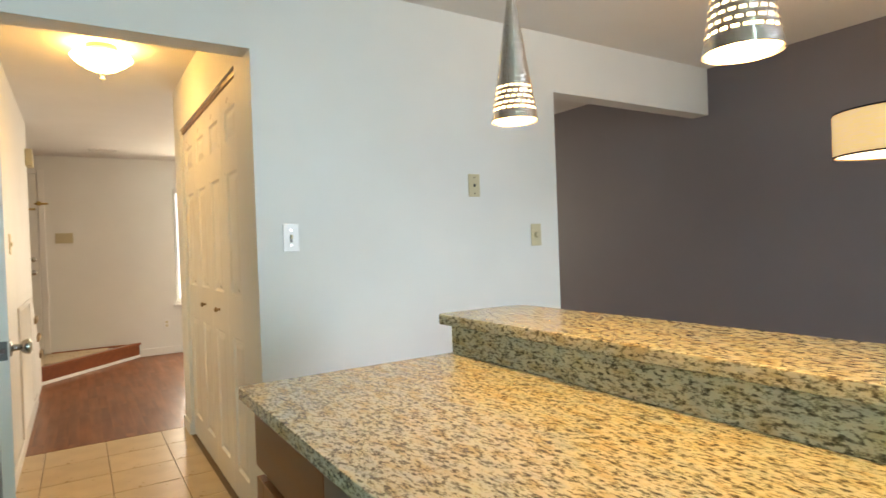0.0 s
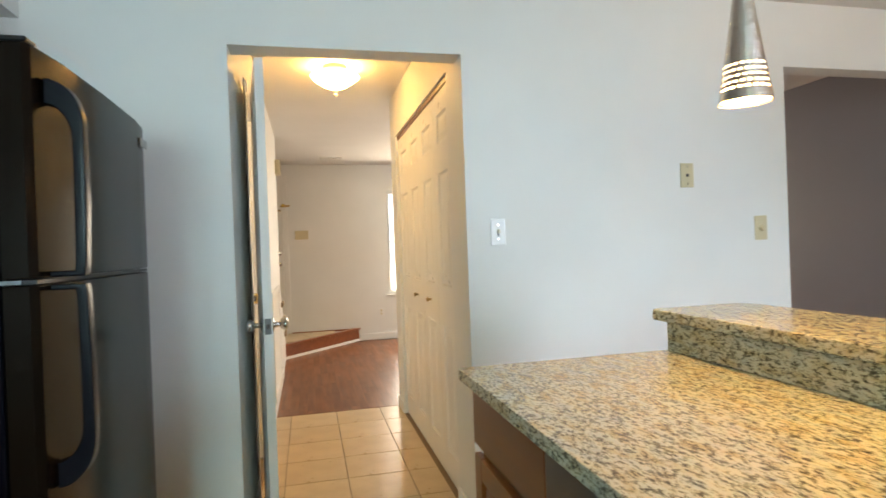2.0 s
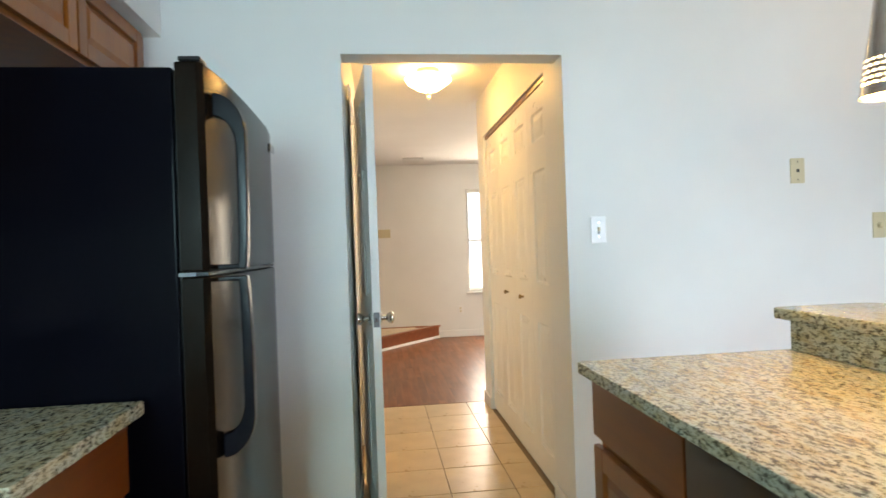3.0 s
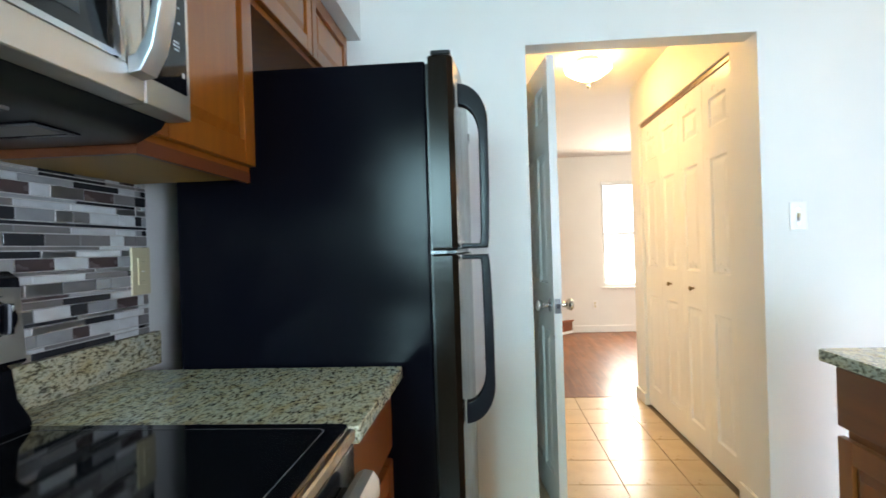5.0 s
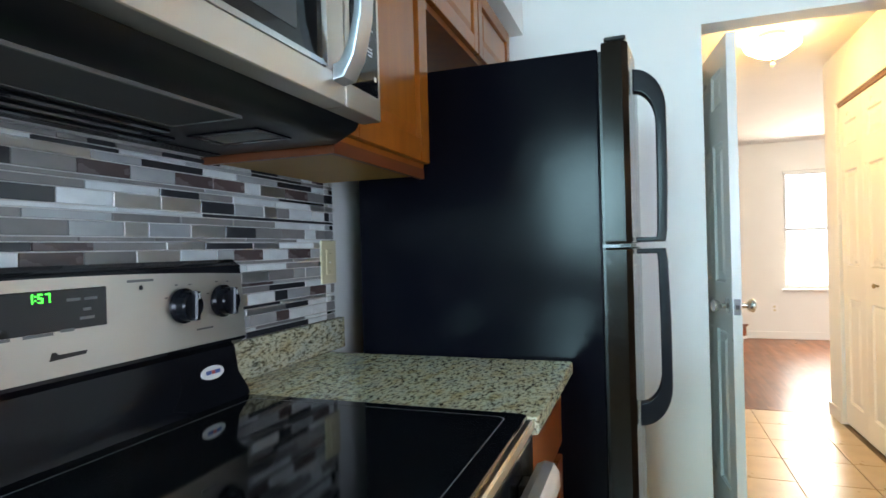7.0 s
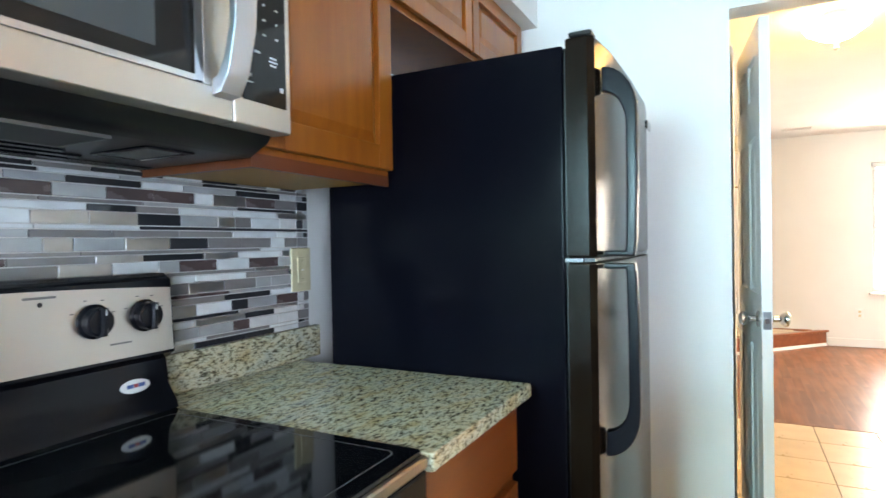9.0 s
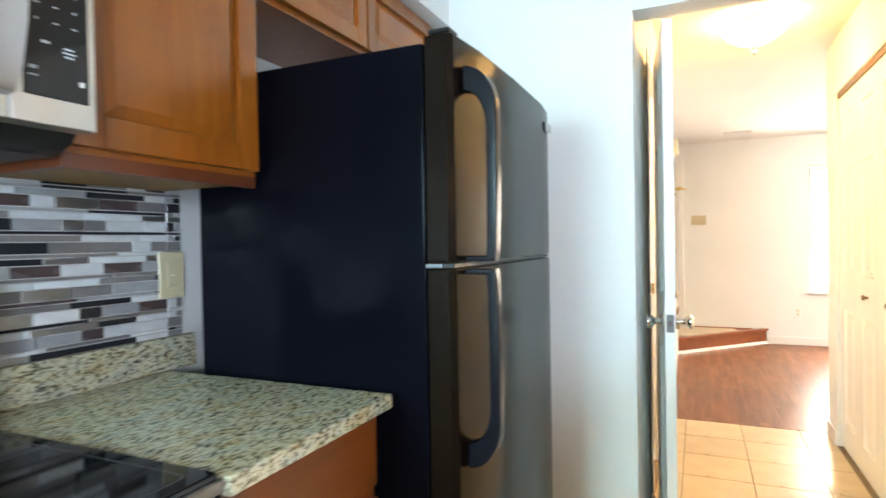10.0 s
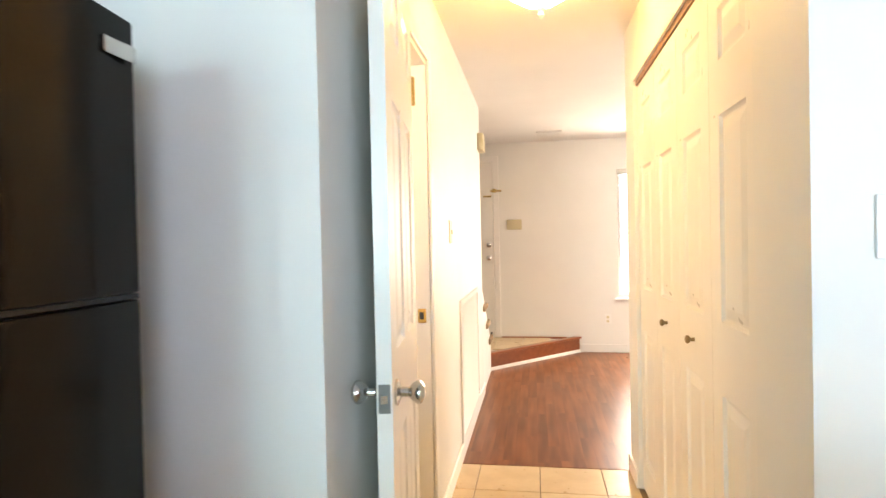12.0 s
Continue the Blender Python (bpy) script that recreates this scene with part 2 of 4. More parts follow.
def setting(name, bm, material, label, category):
    return tagged(new(name, mesh_of(name, bm, material)), label, category, kind="structure")


def single(name, bm, material, label, category, at=None, group=""):
    """A thing that is one mesh."""
    o = Vector(at) if at else Vector((0, 0, 0))
    bmesh.ops.translate(bm, vec=-o, verts=bm.verts[:])
    ob = new(name, mesh_of(name, bm, material))
    ob.location = o
    return tagged(ob, label, category, group)


# ---- the large structure ----
setting("wall_doorway", boxes(
    (XL - 0.1, YW, 0, HL, YW2, CEIL), (HL, YW, 2.05, HR, YW2, CEIL), (HR, YW, 0, 2.72, YW2, CEIL), (2.72, YW, 2.06, XD, YW2, CEIL)), WALL,
    "off-white painted plaster wall with a plain doorway and a wide opening", "wall")
setting("wall_range", boxes((XL - 0.1, YB, 0, XL, YW, CEIL)), WALL, "off-white painted wall behind the range", "wall")
# gap at y 5.6 to 7.2 is added to let the side fill in
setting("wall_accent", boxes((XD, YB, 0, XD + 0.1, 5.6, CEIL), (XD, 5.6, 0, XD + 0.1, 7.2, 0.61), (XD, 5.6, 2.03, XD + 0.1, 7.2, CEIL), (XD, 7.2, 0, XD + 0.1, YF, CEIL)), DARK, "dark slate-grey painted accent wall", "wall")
setting("wall_back", boxes(
    (XL - 0.1, YB - 0.1, 0, -0.9, YB, CEIL), (-0.9, YB - 0.1, 0, -0.3, YB, 1.0), (-0.9, YB - 0.1, 2.1, -0.3, YB, CEIL), (-0.3, YB - 0.1, 0, 1.95, YB, CEIL),
    (1.95, YB - 0.1, 2.1, 3.85, YB, CEIL), (3.85, YB - 0.1, 0, XD + 0.1, YB, CEIL)), WALL, "off-white painted wall with a window and a patio opening", "wall")
setting("wall_hall_near", boxes(
    (HR, YW2, 0, HR + 0.1, 2.975, CEIL), (HR, 2.975, 2.06, HR + 0.1, 4.56, CEIL), (HR, 4.56, 0, HR + 0.1, 4.80, CEIL)), WALL,
    "off-white painted closet wall along the hall", "wall")
setting("wall_closet", boxes((HR + 0.1, 4.70, 0, 1.80, 4.80, CEIL), (1.70, YW2, 0, 1.80, 4.70, CEIL)), WALL, "off-white painted closet back walls", "wall")
setting("wall_hall_far", boxes(
    (HL - 0.1, YW2, 0, HL, 3.35, CEIL), (HL - 0.1, 3.35, 2.04, HL, 3.96, CEIL), (HL - 0.1, 3.96, 0, HL, 6.33, CEIL)), WALL,
    "off-white painted hall wall with a doorway", "wall")
setting("wall_small_room", boxes((-1.3, YW2, 0, -1.2, 4.3, CEIL), (-1.2, 4.2, 0, HL - 0.1, 4.3, CEIL)), WALL, "off-white painted walls of a small room", "wall")
setting("wall_front", boxes(
    (-1.5, YF, 0, 1.47, YF + 0.12, CEIL), (1.47, YF, 0, 2.37, YF + 0.12, 0.61), (1.47, YF, 2.03, 2.37, YF + 0.12, CEIL), (2.37, YF, 0, XD + 0.1, YF + 0.12, CEIL)), WALL,
    "off-white painted wall with a tall window", "wall")
setting("wall_stair", boxes((-1.5, 4.3, 0, -1.4, YF, CEIL)), WALL, "off-white painted wall beside the stairs", "wall")
setting("ceiling", boxes((-1.5, YB - 0.1, CEIL, XD + 0.1, YF + 0.12, CEIL + 0.1)), CEILING, "white textured ceiling", "ceiling")
setting("floor", boxes((-1.5, YB - 0.1, -0.1, XD + 0.1, YF + 0.12, -0.009)), FGROUT, "brown grout bed under the floor", "floor")
setting("ground", boxes((-60, -60, -0.3, 60, 60, -0.12)), paint("lawn", (0.08, 0.11, 0.04), 0.9, 0.5, 30), "mown grass outside", "ground")


def skirting(name, rows):
    setting(name, boxes(*rows, bevel=0.003), TRIM, "white painted baseboard", "baseboard")


skirting("baseboard_1", [(HL, 4.03, 0, HL + 0.013, 6.33, 0.085), (HL, 2.83, 0, HL + 0.013, 3.29, 0.085)])
skirting("baseboard_2", [(1.05, YF - 0.013, 0, XD, YF, 0.09)])
skirting("baseboard_3", [(HR - 0.013, 2.70, 0, HR, 2.975, 0.085), (HR - 0.013, 4.56, 0, HR, 4.813, 0.085), (HR, 4.80, 0, 1.80, 4.813, 0.085)])
skirting("baseboard_4", [(HR + 0.001, YW - 0.013, 0, 2.72, YW, 0.085), (0.0, YW - 0.013, 0, HL, YW, 0.085)])

# ---- island ----
island = thing("kitchen_island", (1.1, 0.6, 0), "wooden kitchen island base with drawers and doors", "island")
part("carcass", boxes((0.815, -0.5, 0.10, 1.3945, 1.742, 0.883)), BASEW_SHADED, island)
part("toe_kick", boxes((0.88, -0.5, 0.0, 1.395, 1.75, 0.10)), BLACKM, island)
part("bar_wall", boxes((1.395, -0.5, 0.0, 1.52, 1.765, 0.9978)), WALL, island, "off-white painted knee wall")
part("riser", boxes((1.375, -0.5, 0.9152, 1.3935, 1.765, 0.998), bevel=0.002), GRANITE, island, "speckled granite upstand")


def shaker(name, parent, x, y0, y1, z0, z1, face=-1, depth=0.019, rail=0.055, finish=None):
    """A framed door with a raised middle panel; face: the way it looks along x."""
    a, b = x, x + face * depth
    bm = bmesh.new()
    for r in ((y0, z0, y0 + rail, z1), (y1 - rail, z0, y1, z1), (y0 + rail, z0, y1 - rail, z0 + rail), (y0 + rail, z1 - rail, y1 - rail, z1)):
        box(bm, min(a, b), r[0], r[1], max(a, b), r[2], r[3], bevel=0.003, seg=2)
    d = part(name, bm, finish or OAK, parent)
    p = bmesh.new()
    m = 0.028
    yy0, yy1, zz0, zz1 = y0 + rail - 0.002, y1 - rail + 0.002, z0 + rail - 0.002, z1 - rail + 0.002
    lo, hi = a + face * 0.004, a + face * 0.016
    o = [p.verts.new((lo, y, z)) for y, z in ((yy0, zz0), (yy1, zz0), (yy1, zz1), (yy0, zz1))]
    i = [p.verts.new((hi, y, z)) for y, z in ((yy0 + m, zz0 + m), (yy1 - m, zz0 + m), (yy1 - m, zz1 - m), (yy0 + m, zz1 - m))]
    p.faces.new(i)
    for k in range(4):
        p.faces.new((o[k], o[(k + 1) % 4], i[(k + 1) % 4], i[k]))
    part("panel", p, finish or OAK, d, smooth=False)
    return d


def drawer_front(parent, x, y0, y1, z0, z1, face=-1):
    a, b = x, x + face * 0.019
    return part("drawer_front", boxes((min(a, b), y0, z0, max(a, b), y1, z1), bevel=0.004, seg=2), BASEH_SHADED, parent)


for y0, y1 in ((1.30, 1.757), (0.0, 0.42), (-0.46, -0.02)):
    drawer_front(island, 0.815, y0, y1, 0.725, 0.872)
    shaker("door", island, 0.815, y0, y1, 0.115, 0.700, finish=BASEW_SHADED)


def rounded(x0, y0, x1, y1, r, seg=6):
    pts = []
    for k, (cx, cy) in enumerate(((x0, y0), (x1, y0), (x1, y1), (x0, y1))):
        rr = r[k] if isinstance(r, (list, tuple)) else r
        px, py = cx + (rr if cx == x0 else -rr), cy + (rr if cy == y0 else -rr)
        a0 = math.pi + k * math.pi / 2
        for s in range(seg + 1):
            a = a0 + s / seg * math.pi / 2
            pts.append((px + rr * math.cos(a), py + rr * math.sin(a)))
    return pts


single("island_worktop", prism(bmesh.new(), rounded(0.765, -0.6, 1.3938, 1.78, 0.012), 0.884, 0.915, bevel=0.004, seg=2), GRANITE,
       "polished beige and black speckled granite island worktop", "worktop", (1.1, 0.6, 0.884))
single("bar_top", prism(bmesh.new(), rounded(1.355, -0.6, 1.68, 1.815, (0.01, 0.01, 0.06, 0.02)), 0.9985, 1.030, bevel=0.005, seg=2), GRANITE,
       "polished speckled granite raised bar top", "bar top", (1.5, 0.6, 0.9985))

# ---- range wall ----
base = thing("base_cabinet", (-0.6, 1.39, 0), "red-brown wooden base cabinet with a drawer over a door", "cabinet")
part("carcass", boxes((XL + 0.002, 1.168, 0.10, -0.325, 1.625, 0.883)), BASEW_SHADED, base)
part("toe_kick", boxes((XL + 0.002, 1.168, 0.0, -0.39, 1.625, 0.10)), BLACKM, base)
drawer_front(base, -0.325, 1.18, 1.61, 0.725, 0.872, 1)
shaker("door", base, -0.325, 1.18, 1.61, 0.115, 0.700, 1, finish=BASEW_SHADED)
single("worktop", prism(bmesh.new(), rounded(XL + 0.002, 1.166, -0.28, 1.637, 0.006), 0.884, 0.915, bevel=0.004, seg=2), GRANITE,
       "polished speckled granite worktop beside the range", "worktop", (-0.6, 1.39, 0.884))
single("granite_upstand", boxes((XL + 0.001, 1.172, 0.9155, XL + 0.021, 1.72, 1.003), bevel=0.002), GRANITE,
       "speckled granite upstand on the worktop", "upstand", (-0.95, 1.4, 0.9155))

upper = thing("wall_cabinet", (-0.79, 1.40, 1.38), "orange-brown wooden wall cabinet with a raised-panel door", "cabinet")
part("carcass", boxes((XL + 0.002, 1.180, 1.392, -0.6525, 1.640, 2.11)), OAK, upper)
part("bottom_board", boxes((XL + 0.012, 1.190, 1.386, -0.664, 1.632, 1.3915)), PLY, upper, "pale unfinished plywood underside")
part("bottom_rail", boxes((-0.664, 1.1775, 1.378, -0.6515, 1.640, 1.404), (XL + 0.002, 1.1775, 1.378, -0.664, 1.189, 1.404)), EDGE, upper, "darker bottom edge")
shaker("door", upper, -0.651, 1.186, 1.634, 1.416, 2.10, 1, 0.019, 0.058)
over = thing("over_fridge_cabinet", (-0.79, 2.15, 1.845), "orange-brown wooden cabinet with two doors over the refrigerator", "cabinet")
part("carcass", boxes((XL + 0.002, 1.642, 1.845, -0.652, 2.690, 2.11)), OAK, over)
shaker("door", over, -0.651, 1.66, 2.14, 1.862, 2.10, 1, 0.019, 0.05)
shaker("door", over, -0.651, 2.15, 2.63, 1.862, 2.10, 1, 0.019, 0.05)
setting("soffit", boxes((XL, YB, 2.112, -0.585, YW, CEIL)), WALL, "off-white painted soffit over the cabinets", "soffit")

# refrigerator
fr = thing("refrigerator", (-0.47, 2.05, 0), "black two-door refrigerator with pebbled sides and curved handles", "refrigerator")
part("body", boxes((-0.855, 1.657, 0.03, -0.205, 2.48, 1.665), bevel=0.006, seg=2), FRIDGE, fr)
part("plinth", boxes((-0.80, 1.68, 0.0, -0.23, 2.46, 0.03)), BLACKM, fr)


def fridge_door(z0, z1):
    pts = [(-0.197, 1.650), (-0.197, 2.487), (-0.150, 2.487), (-0.136, 2.475), (-0.124, 2.35), (-0.120, 2.045), (-0.124, 1.79), (-0.136, 1.662), (-0.150, 1.650)]
    return part("door", prism(bmesh.new(), pts, z0, z1, bevel=0.006, seg=2), FRIDGED_WARM, fr)


def fridge_handle(door, z_end, z_split, sign):
    """A bowed band that leaves the door at z_end and runs to the split between the doors."""
    out, inn = [], []
    for k in range(9):
        q = k / 8 * math.pi / 2
        out.append((-0.128 + 0.074 * math.sin(q), z_end - sign * 0.10 * (1 - math.cos(q))))
        inn.append((-0.128 + 0.050 * math.sin(q), z_end - sign * (0.055 + 0.075 * (1 - math.cos(q)))))
    out += [(-0.054, z_end - sign * 0.26), (-0.058, z_split + sign * 0.03), (-0.062, z_split + sign * 0.002), (-0.128, z_split + sign * 0.002)]
    inn += [(-0.078, z_end - sign * 0.26), (-0.080, z_split + sign * 0.03), (-0.082, z_split + sign * 0.014), (-0.128, z_split + sign * 0.014)]
    part("handle", prism(bmesh.new(), out + inn[::-1], 1.688, 1.722, "y", 0.005, 2), HANDLE, door, "black bowed handle")


top_door = fridge_door(1.196, 1.676)
low_door = fridge_door(0.06, 1.184)
fridge_handle(top_door, 1.615, 1.196, 1)
fridge_handle(low_door, 0.755, 1.184, -1)
part("gasket", boxes((-0.2045, 1.668, 0.07, -0.1975, 2.47, 1.66)), BLACKM, fr)
part("hinge_cap", boxes((-0.19, 1.652, 1.6765, -0.14, 1.70, 1.688), bevel=0.003), BLACKM, fr)
part("hinge_bar", boxes((-0.20, 1.66, 1.186, -0.14, 2.48, 1.194)), BLACKM, fr, "black trim between the doors")
part("badge", boxes((-0.128, 2.392, 1.598, -0.121, 2.466, 1.626), bevel=0.002), CHROME, top_door, "small chrome name plate")

part("hinge_tab", boxes((-0.204, 1.6525, 1.186, -0.165, 1.668, 1.194)), HINGE, fr, "steel hinge tab")

# range
rg = thing("electric_range", (-0.6, 0.76, 0), "black and stainless electric range with a glass cooktop", "range")
part("body", boxes((-0.93, 0.402, 0.02, -0.315, 1.162, 0.895), bevel=0.003), BLACK, rg)
part("cooktop", prism(bmesh.new(), rounded(-0.90, 0.400, -0.295, 1.1645, 0.012), 0.897, 0.921, bevel=0.006, seg=2), GLASSB, rg, "black ceramic glass cooktop")
part("oven_door", boxes((-0.313, 0.415, 0.20, -0.285, 1.148, 0.80), bevel=0.006), GLASSB, rg, "black glass oven door")
part("door_trim", boxes((-0.313, 0.402, 0.81, -0.288, 1.162, 0.892), bevel=0.006, seg=2), BLACK, rg)
oh = part("oven_handle", prism(bmesh.new(), [(-0.274, 0.812), (-0.262, 0.803), (-0.247, 0.808), (-0.239, 0.826), (-0.240, 0.848), (-0.248, 0.861), (-0.262, 0.864), (-0.274, 0.858)], 0.445, 1.120, "y", 0.003, 2), SATIN, rg, "thick steel oven handle")
for y in (0.50, 1.06):
    part("bracket", boxes((-0.288, y - 0.02, 0.818, -0.2735, y + 0.02, 0.852), bevel=0.002), BLACKM, oh)
BG0, BG1 = 0.400, 1.168
guard = part("backguard", prism(bmesh.new(), [(-0.935, 0.921), (-0.845, 0.921), (-0.850, 0.935), (-0.872, 0.965), (-0.880, 1.015), (-0.853, 1.030), (-0.862, 1.172), (-0.880, 1.184), (-0.935, 1.184)], BG0, BG1, "y", 0.004, 2), BLACK, rg, "black enamelled backguard")
pan = bmesh.new()
n = 24
low, high = [], []
for k in range(n + 1):
    y = BG0 + 0.006 + (BG1 - BG0 - 0.012) * k / n
    s = (k / n - 0.5) * 2
    zt = 1.168 - 0.012 * s * s
    x_at = lambda z: -0.8525 - (z - 1.03) * 0.0634
    low.append([pan.verts.new((x_at(1.036) + d, y, 1.036)) for d in (-0.001, 0.003)])
    high.append([pan.verts.new((x_at(zt) + d, y, zt)) for d in (-0.001, 0.003)])
for k in range(n):
    pan.faces.new((low[k][1], low[k + 1][1], high[k + 1][1], high[k][1]))
    pan.faces.new((low[k][0], low[k + 1][0], low[k + 1][1], low[k][1]))
    pan.faces.new((high[k][0], high[k + 1][0], high[k + 1][1], high[k][1]))
for k in (0, n):
    pan.faces.new((low[k][0], low[k][1], high[k][1], high[k][0]))
part("control_panel", pan, STEEL, guard, "brushed stainless control panel")

PX = -0.8525
disp = part("display", boxes((PX - 0.006, 0.62, 1.078, PX - 0.0012, 0.862, 1.152), bevel=0.001), GLASSB, guard, "black glass clock display")
DIG = glow("green_digits", (0.05, 1.0, 0.05), 2.2)


def digit(parent, y, z, on, w=0.0068, hgt=0.0125, x=PX - 0.0008):
    """Seven-segment figure reading towards +x."""
    tck = 0.0019
    segs = {"a": (0, hgt - tck, w, hgt), "g": (0, hgt / 2 - tck / 2, w, hgt / 2 + tck / 2), "d": (0, 0, w, tck), "f": (0, hgt / 2, tck, hgt), "b": (w - tck, hgt / 2, w, hgt), "e": (0, 0, tck, hgt / 2), "c": (w - tck, 0, w, hgt / 2)}
    bm = bmesh.new()
    for q in on:
        a, b, c, d = segs[q]
        box(bm, x - 0.0004, y + a, z + b, x, y + c, z + d)
    part("digit", bm, DIG, parent, "lit green clock figure")


digit(disp, 0.7475, 1.136, "bc")
digit(disp, 0.7605, 1.136, "afgcd")
digit(disp, 0.7705, 1.136, "abc")
part("colon", boxes((PX - 0.0012, 0.7565, 1.139, PX - 0.0008, 0.7583, 1.141), (PX - 0.0012, 0.7565, 1.144, PX - 0.0008, 0.7583, 1.146)), DIG, disp)
GREY = mat("grey_print", (0.16, 0.16, 0.16), 0.6)
for y, z, w in ((0.81, 1.135, 0.02), (0.836, 1.135, 0.02), (0.83, 1.120, 0.012), (0.83, 1.108, 0.022), (0.70, 1.092, 0.05), (0.76, 1.092, 0.04), (0.80, 1.094, 0.02), (0.67, 1.130, 0.016), (0.67, 1.118, 0.016)):
    part("print_bar", boxes((PX - 0.0012, y - w / 2, z, PX - 0.0007, y + w / 2, z + 0.004)), GREY, disp)


def range_knob(y, z):
    x = PX - (z - 1.03) * 0.0634 + 0.003
    bm = turned(bmesh.new(), [(0.030, 0.0), (0.030, 0.006), (0.026, 0.010), (0.024, 0.022), (0.021, 0.025)], (x, y, z), 28, axis="X")
    kb = part("control_knob", bm, BLACK, guard, "black plastic burner knob")
    part("grip", prism(bmesh.new(), [(y - 0.006, z - 0.024), (y + 0.006, z - 0.024), (y + 0.008, z + 0.024), (y - 0.004, z + 0.026)], x + 0.02, x + 0.034, "x", 0.003), BLACK, kb)
    part("pointer", boxes((x + 0.0341, y + 0.001, z + 0.012, x + 0.0345, y + 0.003, z + 0.022)), WHITEP, kb)
    for a in range(0, 360, 45):
        q = radians(a + 20)
        part("dial_mark", boxes((x - 0.0002, y + 0.039 * math.cos(q) - 0.003, z + 0.039 * math.sin(q) - 0.001, x + 0.0004, y + 0.039 * math.cos(q) + 0.003, z + 0.039 * math.sin(q) + 0.001)), GREY, guard)


for y in (1.008, 1.103, 0.46, 0.555):
    range_knob(y, 1.108)
part("pilot_lamp", turned(bmesh.new(), [(0.004, 0), (0.004, 0.002), (0.002, 0.003)], (PX - 0.006, 0.925, 1.145), 12, axis="X"), BLACKM, guard)
part("print_bar", boxes((PX - 0.0056, 0.900, 1.154, PX - 0.0048, 0.950, 1.158)), GREY, guard)
part("print_bar", boxes((PX - 0.0005, 1.035, 1.062, PX + 0.0016, 1.075, 1.065)), GREY, guard)
# maker's mark as a plain slanted stroke
part("maker_mark", prism(bmesh.new(), [(0.772, 1.058), (0.825, 1.060), (0.827, 1.065), (0.785, 1.065), (0.781, 1.069), (0.776, 1.069)], PX - 0.002, PX + 0.0014, "x"), BLACKM, guard, "small dark maker's mark")
bd = turned(bmesh.new(), [(0.030, 0.0), (0.030, 0.0012), (0.028, 0.0016)], (0, 0, 0), 32, axis="X")
bmesh.ops.scale(bd, vec=(1, 1, 0.42), verts=bd.verts[:])
bmesh.ops.rotate(bd, matrix=Matrix.Rotation(radians(-8), 3, "Y"), verts=bd.verts[:])
bmesh.ops.translate(bd, vec=(-0.8735, 1.095, 0.975), verts=bd.verts[:])
sticker = part("sticker", bd, WHITEP, guard, "white oval sticker with red and blue bars")
part("sticker_bar", boxes((-0.8722, 1.078, 0.9725, -0.8714, 1.091, 0.9795)), mat("sticker_blue", (0.05, 0.10, 0.30), 0.5), sticker)
part("sticker_bar", boxes((-0.8722, 1.092, 0.9725, -0.8714, 1.100, 0.9795)), mat("sticker_red", (0.45, 0.05, 0.05), 0.5), sticker)
part("sticker_bar", boxes((-0.8722, 1.101, 0.9725, -0.8714, 1.114, 0.9795)), bpy.data.materials["sticker_blue"], sticker)
part("cooktop_trim", boxes((-0.30, 0.402, 0.893, -0.286, 1.162, 0.9125), bevel=0.003), metal("dark_trim_steel", (0.30, 0.28, 0.25), 0.28, (1, 0.03, 1)), rg, "dark steel front trim of the cooktop")
ring = bmesh.new()
inset, wide = 0.030, 0.0016
outer = rounded(-0.845 + inset, 0.400 + inset, -0.295 - inset, 1.1645 - inset, 0.018)
inner_ring = rounded(-0.845 + inset + wide, 0.400 + inset + wide, -0.295 - inset - wide, 1.1645 - inset - wide, 0.0164)
va, vb = [ring.verts.new((x, y, 0.9213)) for x, y in outer], [ring.verts.new((x, y, 0.9213)) for x, y in inner_ring]
for k in range(len(va)):
    ring.faces.new((va[k], va[(k + 1) % len(va)], vb[(k + 1) % len(va)], vb[k]))
part("border_line", ring, GREY, rg, "thin printed grey border line")

# microwave
mw = thing("microwave", (-0.75, 0.79, 1.39), "stainless over-the-range microwave with a bowed handle", "microwave")
M0, M1, MWX = 0.410, 1.172, -0.551
part("body", boxes((XL + 0.002, M0, 1.436, -0.592, M1 - 0.002, 1.835), bevel=0.003), BLACKM, mw)
und = part("underside", prism(bmesh.new(), [(-0.94, 1.392), (-0.642, 1.392), (-0.60, 1.413), (-0.585, 1.4355), (-0.94, 1.4355)], M0 + 0.004, M1 - 0.006, "y"), BLACKM, mw, "black vented underside")
part("grease_filter", boxes((-0.770, 0.442, 1.3875, -0.650, 0.908, 1.3915), bevel=0.001), mat("filter_mesh", (0.022, 0.020, 0.019), 0.6), und)
part("filter_rim", boxes((-0.774, 0.438, 1.3865, -0.7705, 0.912, 1.3915), (-0.6495, 0.438, 1.3865, -0.646, 0.912, 1.3915), (-0.770, 0.9085, 1.3865, -0.650, 0.912, 1.3915)), mat("grey_rim", (0.09, 0.085, 0.08), 0.4), und, "grey filter rim")
part("vent_bar", boxes((-0.90, 0.46, 1.3875, -0.885, 0.99, 1.3915), (-0.86, 0.46, 1.3875, -0.845, 0.99, 1.3915), (-0.82, 0.46, 1.3875, -0.805, 0.94, 1.3915)), BLACK, und)
part("lamp_bezel", boxes((-0.815, 0.985, 1.3885, -0.675, 0.996, 1.3915), (-0.815, 1.064, 1.3885, -0.675, 1.075, 1.3915), (-0.815, 0.9965, 1.3885, -0.803, 1.0635, 1.3915), (-0.687, 0.9965, 1.3885, -0.675, 1.0635, 1.3915)), BLACK, und)
